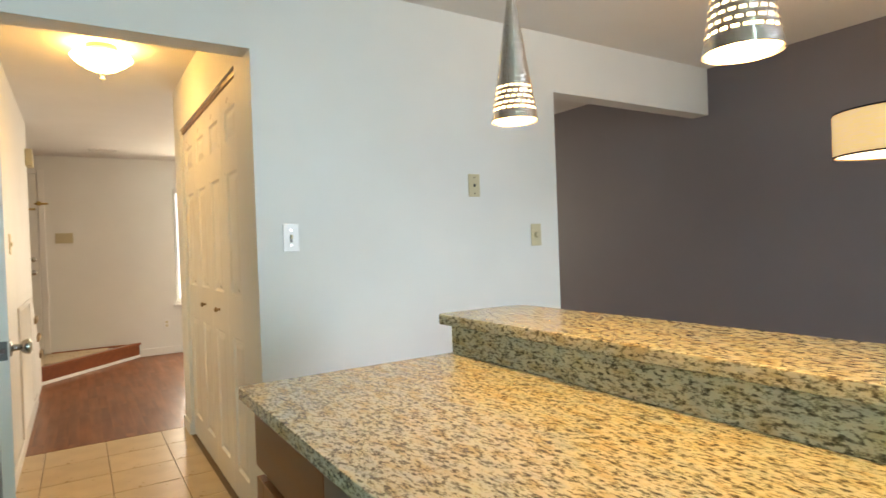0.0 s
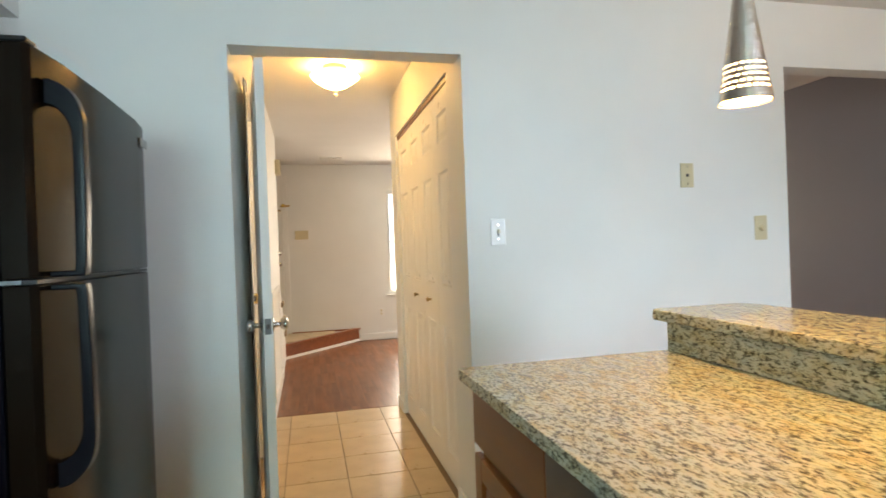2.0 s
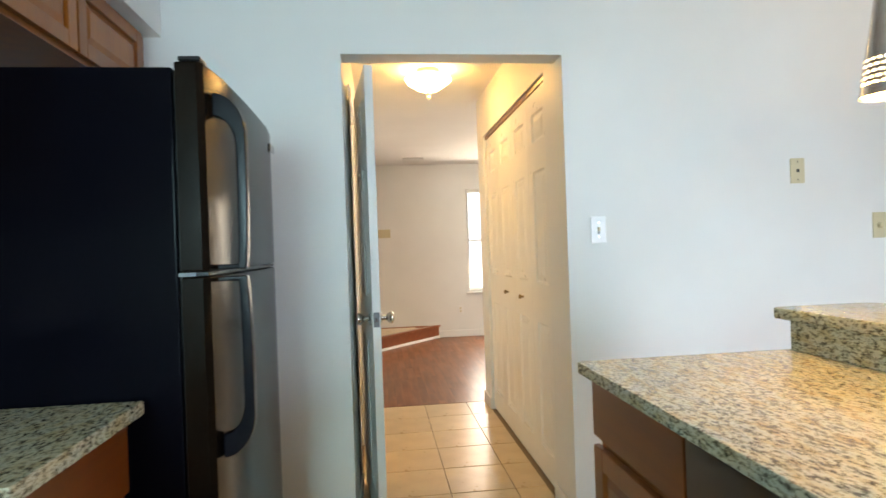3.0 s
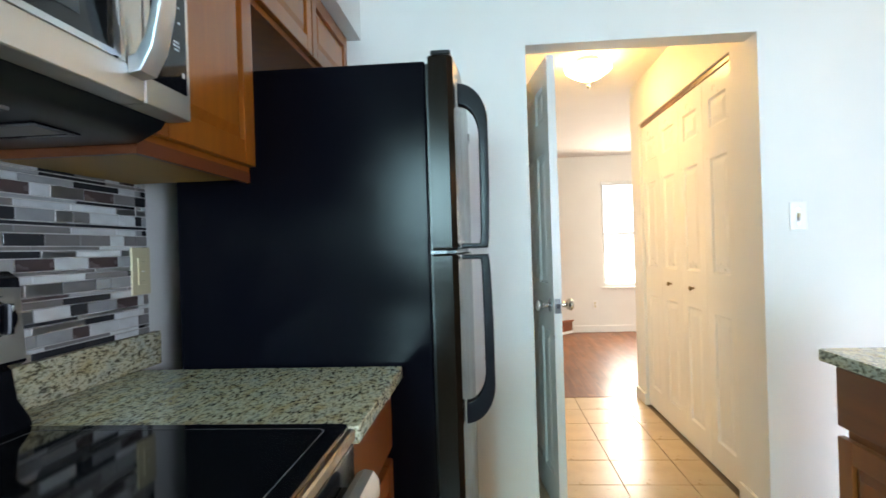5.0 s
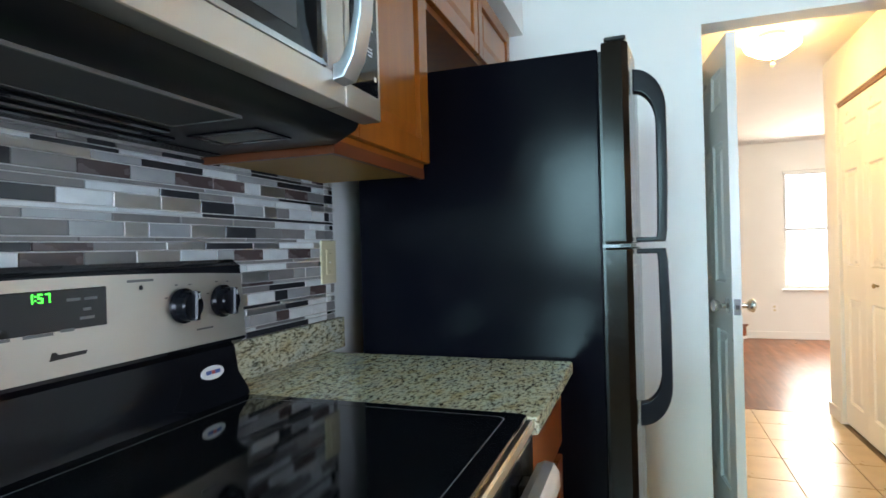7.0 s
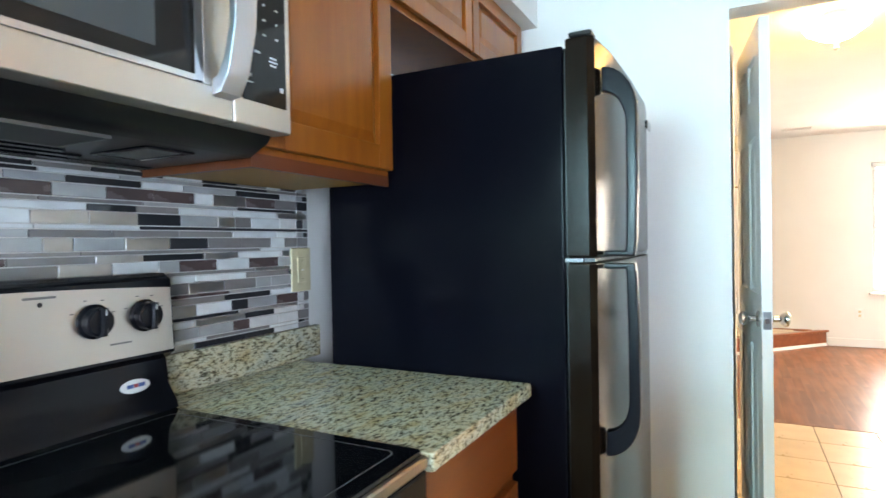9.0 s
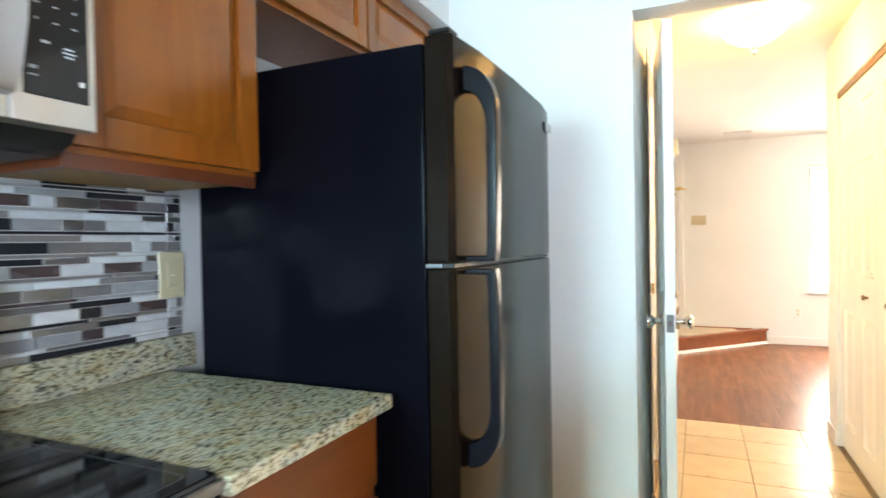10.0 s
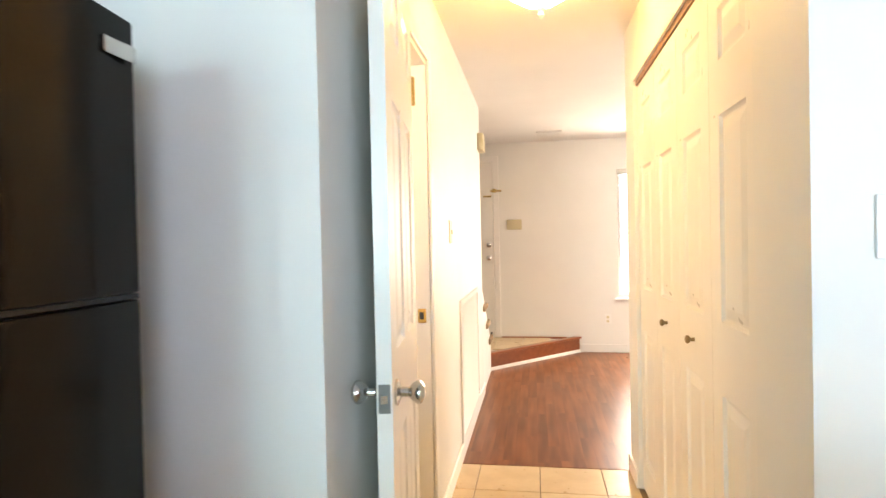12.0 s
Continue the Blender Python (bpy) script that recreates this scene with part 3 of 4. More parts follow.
part("lamp_cover", boxes((-0.802, 0.997, 1.3895, -0.688, 1.063, 1.3915)), mat("lamp_lens", (0.17, 0.17, 0.165), 0.4), und, "clouded lamp cover")
for k in range(6):
    part("vent_slat", boxes((-0.935 + k * 0.008, M0 + 0.02, 1.3885, -0.931 + k * 0.008, M1 - 0.02, 1.3915)), WHITEP if k == 0 else BLACKM, und)
part("door_frame", boxes((-0.591, M0, 1.424, MWX, 1.043, 1.470), (-0.591, M0, 1.765, MWX, 1.043, 1.832), (-0.591, 0.990, 1.470, MWX, 1.043, 1.765), (-0.591, M0, 1.470, MWX, 0.46, 1.765), bevel=0.0015), STEEL, mw)
glass = part("door_glass", boxes((-0.585, 0.458, 1.468, MWX - 0.003, 0.992, 1.767)), GLASSB, mw, "dark glass door window")
part("glass_rim", boxes((MWX - 0.0028, 0.975, 1.472, MWX + 0.001, 0.9895, 1.763), (MWX - 0.0028, 0.462, 1.4705, MWX + 0.001, 0.975, 1.479)), STEELV, mw, "bright rim round the window")
part("screen", boxes((-0.553, 0.50, 1.502, MWX - 0.0027, 0.915, 1.735)), mat("window_mesh", (0.055, 0.065, 0.07), 0.35), glass, "grey perforated screen")
part("control_side", boxes((-0.591, 1.046, 1.424, MWX, M1, 1.832), bevel=0.0015), STEEL, mw)
keys = part("keypad", boxes((-0.56, 1.063, 1.464, MWX + 0.002, 1.160, 1.825), bevel=0.001), GLASSB, mw, "black glass keypad")
PRINT = mat("pale_print", (0.50, 0.55, 0.58), 0.6)
kx = MWX + 0.0022
for r in range(9):
    for c in range(3):
        y, z = 1.082 + c * 0.028, 1.575 + r * 0.024
        w, hh = (0.0075, 0.0022) if (r + c) % 3 else (0.004, 0.0035)
        part("key_mark", boxes((kx, y - w / 2, z, kx + 0.0006, y + w / 2, z + hh)), PRINT, keys)
for y, z, w, hh in ((1.094, 1.543, 0.012, 0.004), (1.129, 1.541, 0.016, 0.003), (1.129, 1.535, 0.020, 0.003), (1.129, 1.529, 0.014, 0.003), (1.076, 1.502, 0.010, 0.005), (1.148, 1.490, 0.008, 0.008), (1.076, 1.492, 0.013, 0.002)):
    part("key_mark", boxes((kx, y - w / 2, z, kx + 0.0006, y + w / 2, z + hh)), PRINT, keys)
hp = [(0.0, 1.455), (0.020, 1.458), (0.038, 1.49), (0.052, 1.55), (0.058, 1.63), (0.052, 1.71), (0.038, 1.765), (0.020, 1.79), (0.0, 1.795)]
inner = [(0.0, 1.775), (0.012, 1.772), (0.026, 1.752), (0.038, 1.705), (0.043, 1.63), (0.038, 1.555), (0.026, 1.508), (0.012, 1.484), (0.0, 1.480)]
part("handle", prism(bmesh.new(), [(MWX + a, z) for a, z in hp + inner], 1.003, 1.044, "y", 0.004, 2), SATIN, mw, "bowed satin steel handle")

# ---- hall ----
def door_slab(name, parent, w, h, t, cols, label=""):
    """A moulded door in its own axes: width along x from 0, thickness along y about 0, height along z."""
    heights = ((0.072, 0.399), (0.502, 0.795), (0.871, 0.945))
    stile = 0.095 if cols == 2 else 0.088
    gap = 0.075
    cw = (w - 2 * stile - (cols - 1) * gap) / cols
    frame_bm = bmesh.new()
    xs = [0.0]
    for c in range(cols):
        xs += [stile + c * (cw + gap), stile + c * (cw + gap) + cw]
    xs.append(w)
    zs = [0.0] + [q * h for pair in heights for q in pair] + [h]
    for i in range(0, len(xs), 2):
        box(frame_bm, xs[i], -t / 2, 0, xs[i + 1], t / 2, h)
    for c in range(cols):
        for i in range(0, len(zs), 2):
            box(frame_bm, xs[2 * c + 1], -t / 2, zs[i], xs[2 * c + 2], t / 2, zs[i + 1])
    bmesh.ops.remove_doubles(frame_bm, verts=frame_bm.verts[:], dist=0.0001)
    d = part(name, frame_bm, DOORW, parent, label, local=True)
    for c in range(cols):
        for a, b in heights:
            x0, x1, z0, z1 = xs[2 * c + 1], xs[2 * c + 2], a * h, b * h
            for s in (-1, 1):
                bm = bmesh.new()
                y = s * t / 2
                prof = ((0.0, 0.0), (0.004, 0.0045), (0.010, 0.009), (0.017, 0.009), (0.044, 0.0015), (0.047, 0.001))
                rings = []
                for m, inset in prof:
                    rings.append([bm.verts.new((px, y - s * inset, pz)) for px, pz in ((x0 + m, z0 + m), (x1 - m, z0 + m), (x1 - m, z1 - m), (x0 + m, z1 - m))])
                for q, r in zip(rings, rings[1:]):
                    for k in range(4):
                        bm.faces.new((q[k], q[(k + 1) % 4], r[(k + 1) % 4], r[k]))
                bm.faces.new(rings[-1])
                part("panel", bm, DOORW, d, local=True, smooth=False)
    return d


def knob(parent, at, way, material=CHROME, r=0.027, local=False, name="knob"):
    prof = [(0.030, 0.0), (0.030, 0.006), (0.012, 0.012), (0.011, 0.030), (0.020, 0.038), (r, 0.050), (r, 0.058), (0.016, 0.066), (0.004, 0.068)]
    bm = turned(bmesh.new(), [(q, h) for q, h in prof], (0, 0, 0), 20)
    q = Vector(way).to_track_quat("Z", "Y").to_matrix().to_4x4()
    bmesh.ops.transform(bm, matrix=Matrix.Translation(at) @ q, verts=bm.verts[:])
    return part(name, bm, material, parent, local=local)


bath = thing("hall_door", (HL + 0.042, 3.365, 0.012), "white moulded panel door swung back against the hall wall", "door", rz=-83.4)
slab = door_slab("leaf", bath, 0.60, 2.015, 0.035, 2)
knob(slab, (0.54, -0.0175, 0.92), (0, -1, 0), local=True)
knob(slab, (0.54, 0.0175, 0.92), (0, 1, 0), local=True)
part("latch_plate", boxes((0.600, -0.013, 0.888, 0.6015, 0.013, 0.952)), mat("worn_nickel", (0.16, 0.16, 0.16), 0.3, 1.0), bath, "worn nickel latch plate", local=True)
part("latch_bolt", prism(bmesh.new(), [(0.6016, -0.007), (0.612, -0.007), (0.6045, 0.007), (0.6016, 0.007)], 0.911, 0.929), CHROME, bath, local=True)
for z in (0.25, 1.75):
    hg = part("hinge", rod(bmesh.new(), (-0.004, 0.020, z - 0.045), (-0.004, 0.020, z + 0.045), 0.008), BRASS, bath, "aged brass hinge", local=True)
    part("hinge_leaf", boxes((-0.0035, -0.014, z - 0.045, -0.0003, 0.012, z + 0.045)), BRASS, hg, local=True)

BRONZE = metal("bronze", (0.30, 0.22, 0.12), 0.3)
for k in range(4):
    w = (4.552 - 2.983) / 4
    leaf = thing("bifold_leaf", (HR + 0.035, 2.983 + k * w + 0.001, 0.015), "white moulded bifold closet door leaf", "closet door", "bifold closet doors", rz=90)
    d = door_slab("leaf", leaf, w - 0.003, 2.015, 0.032, 1)
    if k in (1, 2):
        x = w * 0.5
        bm = turned(bmesh.new(), [(0.007, 0.0), (0.006, 0.012), (0.013, 0.018), (0.014, 0.024), (0.009, 0.029), (0.002, 0.030)], (0, 0, 0), 16)
        bmesh.ops.transform(bm, matrix=Matrix.Translation((x, 0.016, 0.915)) @ Vector((0, 1, 0)).to_track_quat("Z", "Y").to_matrix().to_4x4(), verts=bm.verts[:])
        part("knob", bm, BRONZE, d, "small bronze knob", local=True)
setting("bifold_track", boxes((HR + 0.012, 2.978, 2.034, HR + 0.06, 4.557, 2.0595)), wood("track_brown", (0.20, 0.11, 0.05), (0.26, 0.15, 0.07), axis=1), "brown bifold door track", "trim")

hl = thing("hall_ceiling_light", (0.606, 3.97, CEIL), "frosted scalloped glass ceiling light, lit", "ceiling light")
part("canopy", turned(bmesh.new(), [(0.075, CEIL - 0.001), (0.075, CEIL - 0.02), (0.06, CEIL - 0.03)], (0.606, 3.97, 0)), BRASS, hl)
SHADE = glow("lit_frosted_glass", (1.0, 0.60, 0.17), 50)
part("bowl", turned(bmesh.new(), [(0.145, 2.325), (0.148, 2.318), (0.140, 2.302), (0.118, 2.284), (0.103, 2.277), (0.075, 2.256), (0.040, 2.242), (0.012, 2.238)], (0.606, 3.97, 0), 48, (0.03, 12)), SHADE, hl, "glowing frosted glass bowl")
part("finial", turned(bmesh.new(), [(0.006, 2.238), (0.018, 2.228), (0.009, 2.214), (0.015, 2.200), (0.004, 2.186)], (0.606, 3.97, 0), 16), WHITEP, hl)

# ---- living room ----
land = thing("entry_landing", (0.0, 7.7, 0), "low corner landing with a tiled top and reddish wooden edge", "landing")
A, B = (1.04, YF - 0.002), (0.10, 7.13)
part("edge_board", prism(bmesh.new(), [A, B, (0.075, 7.155), (1.00, YF - 0.002)], 0.03, 0.150), CHERRY, land)
part("nosing", prism(bmesh.new(), [(1.065, YF - 0.002), (0.10, 7.105), (0.055, 7.165), (0.97, YF - 0.002)], 0.1505, 0.175, bevel=0.006, seg=2), CHERRY, land, "reddish wooden nosing")
part("back_strip", boxes((0.17, YF - 0.03, 0.1505, 0.90, YF - 0.002, 0.172), bevel=0.003), CHERRY, land)
part("kick_strip", prism(bmesh.new(), [(1.06, YF - 0.002), (0.10, 7.115), B, A], 0.0, 0.03), TRIM, land, "white painted base strip")
part("platform", prism(bmesh.new(), [(0.96, YF - 0.003), (0.05, 7.17), (-1.39, 7.17), (-1.39, YF - 0.003)], 0.0, 0.150), GROUT, land, "grouted landing bed")
for ix in range(8):
    for iy in range(4):
        x0, y0 = -1.38 + ix * 0.30, 7.18 + iy * 0.235
        x1, y1 = x0 + 0.294, y0 + 0.229
        edge = lambda y: 0.05 + (y - 7.17) * 0.948 - 0.01
        x1c = min(x1, edge(y0))
        if x1c - x0 < 0.03:
            continue
        part("tile", prism(bmesh.new(), [(x0, y0), (min(x1, edge(y0)), y0), (min(x1, edge(y1)), y1), (x0, y1)], 0.1505, 0.162), FTILE, land)

stair = thing("staircase", (-0.4, 6.4, 0), "carpeted staircase with a white painted side string", "stairs")
CARPET = paint("tan_carpet", (0.30, 0.22, 0.13), 0.95, 0.8, 500)
NS = 9
for k in range(NS):
    y1, z1 = 7.14 - 0.255 * k, 0.165 + 0.185 * (k + 1)
    part("step", boxes((-1.39, y1 - 0.255, z1 - 0.185, HL - 0.102 if y1 < 6.5 else HL - 0.022, y1, z1), bevel=0.012, seg=2), CARPET, stair)
    if y1 > 6.5:
        part("nosing_end", boxes((HL - 0.021, max(6.335, y1 - 0.255), z1 - 0.05, HL + 0.022, y1 + 0.03, z1 + 0.004), bevel=0.014, seg=2), CARPET, stair, "rolled carpet edge")
part("side_string", prism(bmesh.new(), [(6.332, 0.0), (7.135, 0.0), (7.135, 0.30), (6.882, 0.47), (6.627, 0.66), (6.372, 0.84), (6.332, 0.86)], HL - 0.02, HL, "x"), TRIM, stair, "white painted side string")
part("handrail", tube(bmesh.new(), [(-0.02, 7.35, 0.98), (-0.02, 7.1, 1.14), (-0.02, 6.2, 1.80)], 0.022, 10), TRIM, stair)
part("newel", boxes((-0.055, 7.315, 0.165, 0.015, 7.385, 1.02), bevel=0.006), TRIM, stair)

door = thing("front_door", (-0.3, YF, 0.17), "white front door with brass and nickel locks", "door")
part("leaf", boxes((-0.72, YF - 0.045, 0.17, 0.10, YF - 0.004, 2.165), bevel=0.002), DOORW, door)
part("casing", boxes((0.105, YF - 0.03, 0.17, 0.165, YF - 0.001, 2.23), (-0.79, YF - 0.03, 2.17, 0.105, YF - 0.001, 2.23), bevel=0.003), TRIM, door)

wf = thing("living_window", (1.92, YF, 0.61), "tall white sash window with closed white blinds", "window")
part("window_frame", boxes((1.471, YF + 0.03, 0.612, 1.51, YF + 0.09, 2.028), (2.33, YF + 0.03, 0.612, 2.369, YF + 0.09, 2.028), (1.51, YF + 0.03, 0.612, 2.33, YF + 0.09, 0.66), (1.51, YF + 0.03, 1.98, 2.33, YF + 0.09, 2.028)), TRIM, wf)
part("window_sill", boxes((1.44, YF - 0.05, 0.585, 2.40, YF - 0.0005, 0.609), bevel=0.004), TRIM, wf)

knob(door, (0.045, YF - 0.046, 1.075), (0, -1, 0), CHROME, name="door_knob")
part("deadbolt", turned(bmesh.new(), [(0.028, YF - 0.046), (0.028, YF - 0.056), (0.018, YF - 0.062), (0.016, YF - 0.072), (0.004, YF - 0.074)], (0.045, 0, 1.22), 20, axis="Y"), CHROME, door)
part("guard_latch", boxes((0.075, YF - 0.060, 1.825, 0.20, YF - 0.0455, 1.845), (0.10, YF - 0.075, 1.815, 0.135, YF - 0.0605, 1.86), bevel=0.003), BRASS, door, "brass swing latch")
part("slide_bolt", boxes((-0.01, YF - 0.060, 1.765, 0.085, YF - 0.0455, 1.785), bevel=0.003), BRASS, door)
part("kick_stop", rod(bmesh.new(), (0.06, YF - 0.10, 0.20), (0.06, YF - 0.046, 0.22), 0.012), BLACKM, door)

SKYP = glow("bright_haze", (0.95, 0.98, 1.0), 9.0)
part("sash", boxes((1.511, YF + 0.045, 1.30, 2.329, YF + 0.075, 1.34)), TRIM, wf)
pane = part("pane", boxes((1.511, YF + 0.058, 0.661, 2.329, YF + 0.062, 1.979)), mat("window_glass", (1, 1, 1), 0.02), wf)
pm = bpy.data.materials["window_glass"]
nodes_of(pm)[1].inputs["Transmission Weight"].default_value = 1.0
pane.visible_shadow = False
blinds = thing("window_blind", (1.92, YF + 0.01, 2.0), "white horizontal slat blind lowered over the window", "blind")
part("head_rail", boxes((1.475, YF - 0.002, 1.99, 2.365, YF + 0.028, 2.026), bevel=0.002), WHITEP, blinds)
BL = mat("blind_slat", (0.82, 0.82, 0.80), 0.4)
bt, bb = nodes_of(BL)
tl = bt.nodes.new("ShaderNodeBsdfTranslucent")
tl.inputs["Color"].default_value = (0.9, 0.9, 0.88, 1)
ms = bt.nodes.new("ShaderNodeMixShader")
ms.inputs["Fac"].default_value = 0.5
bt.links.new(bb.outputs["BSDF"], ms.inputs[1])
bt.links.new(tl.outputs["BSDF"], ms.inputs[2])
bt.links.new(ms.outputs["Shader"], bt.nodes["Material Output"].inputs["Surface"])
sl = mesh_of("slat", boxes((-0.443, -0.011, -0.0006, 0.443, 0.011, 0.0006)), BL)
for k in range(52):
    ob = new("slat", sl)
    ob.parent = blinds
    ob.matrix_basis = pose(0.0, 0.004, -0.02 - k * 0.0258, 58, 0, 0)
part("bottom_rail", boxes((1.478, YF + 0.004, 0.628, 2.362, YF + 0.024, 0.642), bevel=0.002), WHITEP, blinds)
tagged(single("backdrop", boxes((-6, YF + 6, -0.1, 10, YF + 6.05, 6)), SKYP, "bright hazy daylight beyond the window", "backdrop"), kind="structure")
tagged(single("backdrop", boxes((-6, YB - 6.05, -0.1, 10, YB - 6, 6)), glow("garden_haze", (0.72, 0.88, 1.0), 2.5), "bright hazy daylight behind the house", "backdrop"), kind="structure")

# ---- lamps over the bar ----
BULB = glow("lit_diffuser", (1.0, 0.57, 0.17), 330)
LINER = glow("lit_liner", (1.0, 0.76, 0.42), 9)


def pendant(x, y, z):
    p = thing("pendant_lamp", (x, y, z), "slim brushed-steel cone pendant with a pierced band, lit", "pendant lamp", "pendants over the bar")
    c = (x, y, 0)
    R = lambda h: 0.0535 - 0.155 * h
    part("cone", turned(bmesh.new(), [(R(0.088), z + 0.088), (R(0.2), z + 0.2), (0.0085, z + 0.29), (0.0085, z + 0.33), (0.004, z + 0.34)], c, 40), PENDM, p)
    # pierced band: rows of slots left open between strips of metal
    seg, bm = 63, bmesh.new()
    hs = [0.0]
    for r in range(5):
        hs += [0.0230 + r * 0.0125, 0.0275 + r * 0.0125]
    hs.append(0.088)
    ring = [[bm.verts.new((x + R(h) * math.cos(2 * math.pi * k / seg), y + R(h) * math.sin(2 * math.pi * k / seg), z + h)) for k in range(seg)] for h in hs]
    for a in range(len(hs) - 1):
        slots = a % 2 == 1
        for k in range(seg):
            if slots and (k + 2 * (a // 2)) % 3 > 0:
                continue
            bm.faces.new((ring[a][k], ring[a][(k + 1) % seg], ring[a + 1][(k + 1) % seg], ring[a + 1][k]))
    part("pierced_band", bm, PENDM, p, "steel band with rows of lit slots")
    part("liner", turned(bmesh.new(), [(R(0.004) - 0.004, z + 0.004), (R(0.088) - 0.004, z + 0.088)], c, 32, caps=False), LINER, p)
    part("diffuser", turned(bmesh.new(), [(R(0.026) - 0.004, z + 0.026), (R(0.029) - 0.004, z + 0.029)], c, 32), BULB, p, "glowing frosted disc")
    part("cord", rod(bmesh.new(), (x, y, z + 0.34), (x, y, CEIL - 0.02), 0.003, seg=8), BLACKM, p)
    part("ceiling_cup", turned(bmesh.new(), [(0.055, CEIL - 0.001), (0.055, CEIL - 0.018), (0.01, CEIL - 0.028)], c, 24), PENDM, p)
    return p


pendant(1.313, 1.371, 1.514)
pendant(1.255, 0.803, 1.494)
DX, DY = 2.89, 1.17
dl = thing("drum_lamp", (DX, DY, 1.50), "pale fabric drum pendant with dark rims, lit", "pendant lamp")
LIN = glow("lit_linen", (1.0, 0.70, 0.34), 0.85)
lt, lb = nodes_of(LIN)
weave = noise_tex(lt, coords(lt, (1, 1, 9)), 34, 4)
lt.links.new(ramp(lt, weave, [(0.35, (0.60, 0.38, 0.15)), (0.62, (1.0, 0.78, 0.42))]), lb.inputs["Emission Color"])
part("shade", turned(bmesh.new(), [(0.20, 1.497), (0.20, 1.648), (0.197, 1.648), (0.197, 1.497), (0.20, 1.497)], (DX, DY, 0), 48, caps=False), LIN, dl)
for z in (1.494, 1.646):
    part("rim", turned(bmesh.new(), [(0.196, z), (0.203, z), (0.203, z + 0.006), (0.196, z + 0.006), (0.196, z)], (DX, DY, 0), 48, caps=False), BLACKM, dl, "dark metal rim")
part("diffuser", turned(bmesh.new(), [(0.19, 1.503), (0.19, 1.506)], (DX, DY, 0), 40), glow("lit_drum_base", (1.0, 0.82, 0.55), 5), dl)
part("rod", rod(bmesh.new(), (DX, DY, 1.507), (DX, DY, CEIL), 0.006), BLACKM, dl)

# ---- wall plates and small fittings ----
SLOT = mat("dark_slot", (0.03, 0.03, 0.03), 0.6)


def plate(x0, x1, z0, z1, y, material, toggles, label, category, face=-1):
    """A wall plate on a wall of constant y."""
    p = thing("wall_plate", ((x0 + x1) / 2, y, (z0 + z1) / 2), label, category)
    a, b = sorted((y, y + face * 0.006))
    part("cover", boxes((x0, a + (0.0004 if face > 0 else 0), z0, x1, b - (0.0004 if face < 0 else 0), z1), bevel=0.002), material, p)
    for tx, tz, w, hgt, d, m in toggles:
        a, b = sorted((y + face * 0.0062, y + face * (0.0062 + d)))
        part("toggle", boxes((tx - w / 2, a, tz - hgt / 2, tx + w / 2, b, tz + hgt / 2), bevel=min(0.001, d / 3)), m, p)
    return p


plate(1.170, 1.238, 1.228, 1.344, YW, WHITEP, [(1.204, 1.289, 0.010, 0.018, 0.011, IVORY), (1.204, 1.279, 0.011, 0.024, 0.0006, mat("slot_grey", (0.30, 0.30, 0.29), 0.5)), (1.204, 1.317, 0.006, 0.006, 0.001, CHROME), (1.204, 1.255, 0.006, 0.006, 0.001, CHROME)], "white plastic light switch on the wall", "light switch")
plate(2.116, 2.186, 1.468, 1.582, YW, IVORY, [(2.151, 1.525, 0.014, 0.014, 0.003, SLOT), (2.151, 1.565, 0.006, 0.006, 0.001, CHROME), (2.151, 1.485, 0.006, 0.006, 0.001, CHROME)], "ivory plastic jack plate on the wall", "wall plate")
pd = plate(2.519, 2.589, 1.208, 1.326, YW, IVORY, [], "ivory plastic dimmer switch beside the opening", "light switch")
part("dial", turned(bmesh.new(), [(0.016, YW - 0.0062), (0.016, YW - 0.016), (0.012, YW - 0.022), (0.003, YW - 0.023)], (2.554, 0, 1.267), 24, axis="Y"), IVORY, pd)
plate(0.252, 0.420, 1.392, 1.506, YF, IVORY, [(0.294, 1.45, 0.010, 0.024, 0.008, IVORY), (0.336, 1.45, 0.010, 0.024, 0.008, IVORY), (0.378, 1.45, 0.010, 0.024, 0.008, IVORY)], "ivory three-gang switch beside the front door", "light switch")
plate(1.315, 1.388, 0.315, 0.425, YF, WHITEP, [(1.351, 0.392, 0.026, 0.026, 0.002, IVORY), (1.351, 0.348, 0.026, 0.026, 0.002, IVORY)], "white outlet plate low on the wall", "outlet")


def side_plate(y0, y1, z0, z1, x, material, bits, label, category, name="wall_plate"):
    p = thing(name, (x, (y0 + y1) / 2, (z0 + z1) / 2), label, category)
    part("cover", boxes((x + 0.0004, y0, z0, x + 0.006, y1, z1), bevel=0.002), material, p)
    for ty, tz, w, hgt, d, m in bits:
        part("toggle", boxes((x + 0.0062, ty - w / 2, tz - hgt / 2, x + 0.0062 + d, ty + w / 2, tz + hgt / 2), bevel=min(0.001, d / 3)), m, p)
    return p


side_plate(1.612, 1.690, 1.105, 1.226, -0.956, IVORY, [(1.651, 1.165, 0.034, 0.070, 0.003, IVORY), (1.651, 1.165, 0.010, 0.004, 0.0045, WHITEP), (1.651, 1.190, 0.012, 0.002, 0.0034, SLOT), (1.651, 1.140, 0.012, 0.002, 0.0034, SLOT)], "ivory outlet with test buttons on the mosaic", "outlet")
side_plate(4.52, 4.60, 1.265, 1.385, HL, IVORY, [(4.56, 1.325, 0.010, 0.024, 0.008, IVORY)], "ivory light switch on the hall wall", "light switch")
ch = thing("door_chime", (HL, 6.23, 2.08), "cream plastic door chime box high on the hall wall", "door chime")
part("case", boxes((HL + 0.0005, 6.14, 2.00, HL + 0.05, 6.31, 2.14), bevel=0.008, seg=2), IVORY, ch)

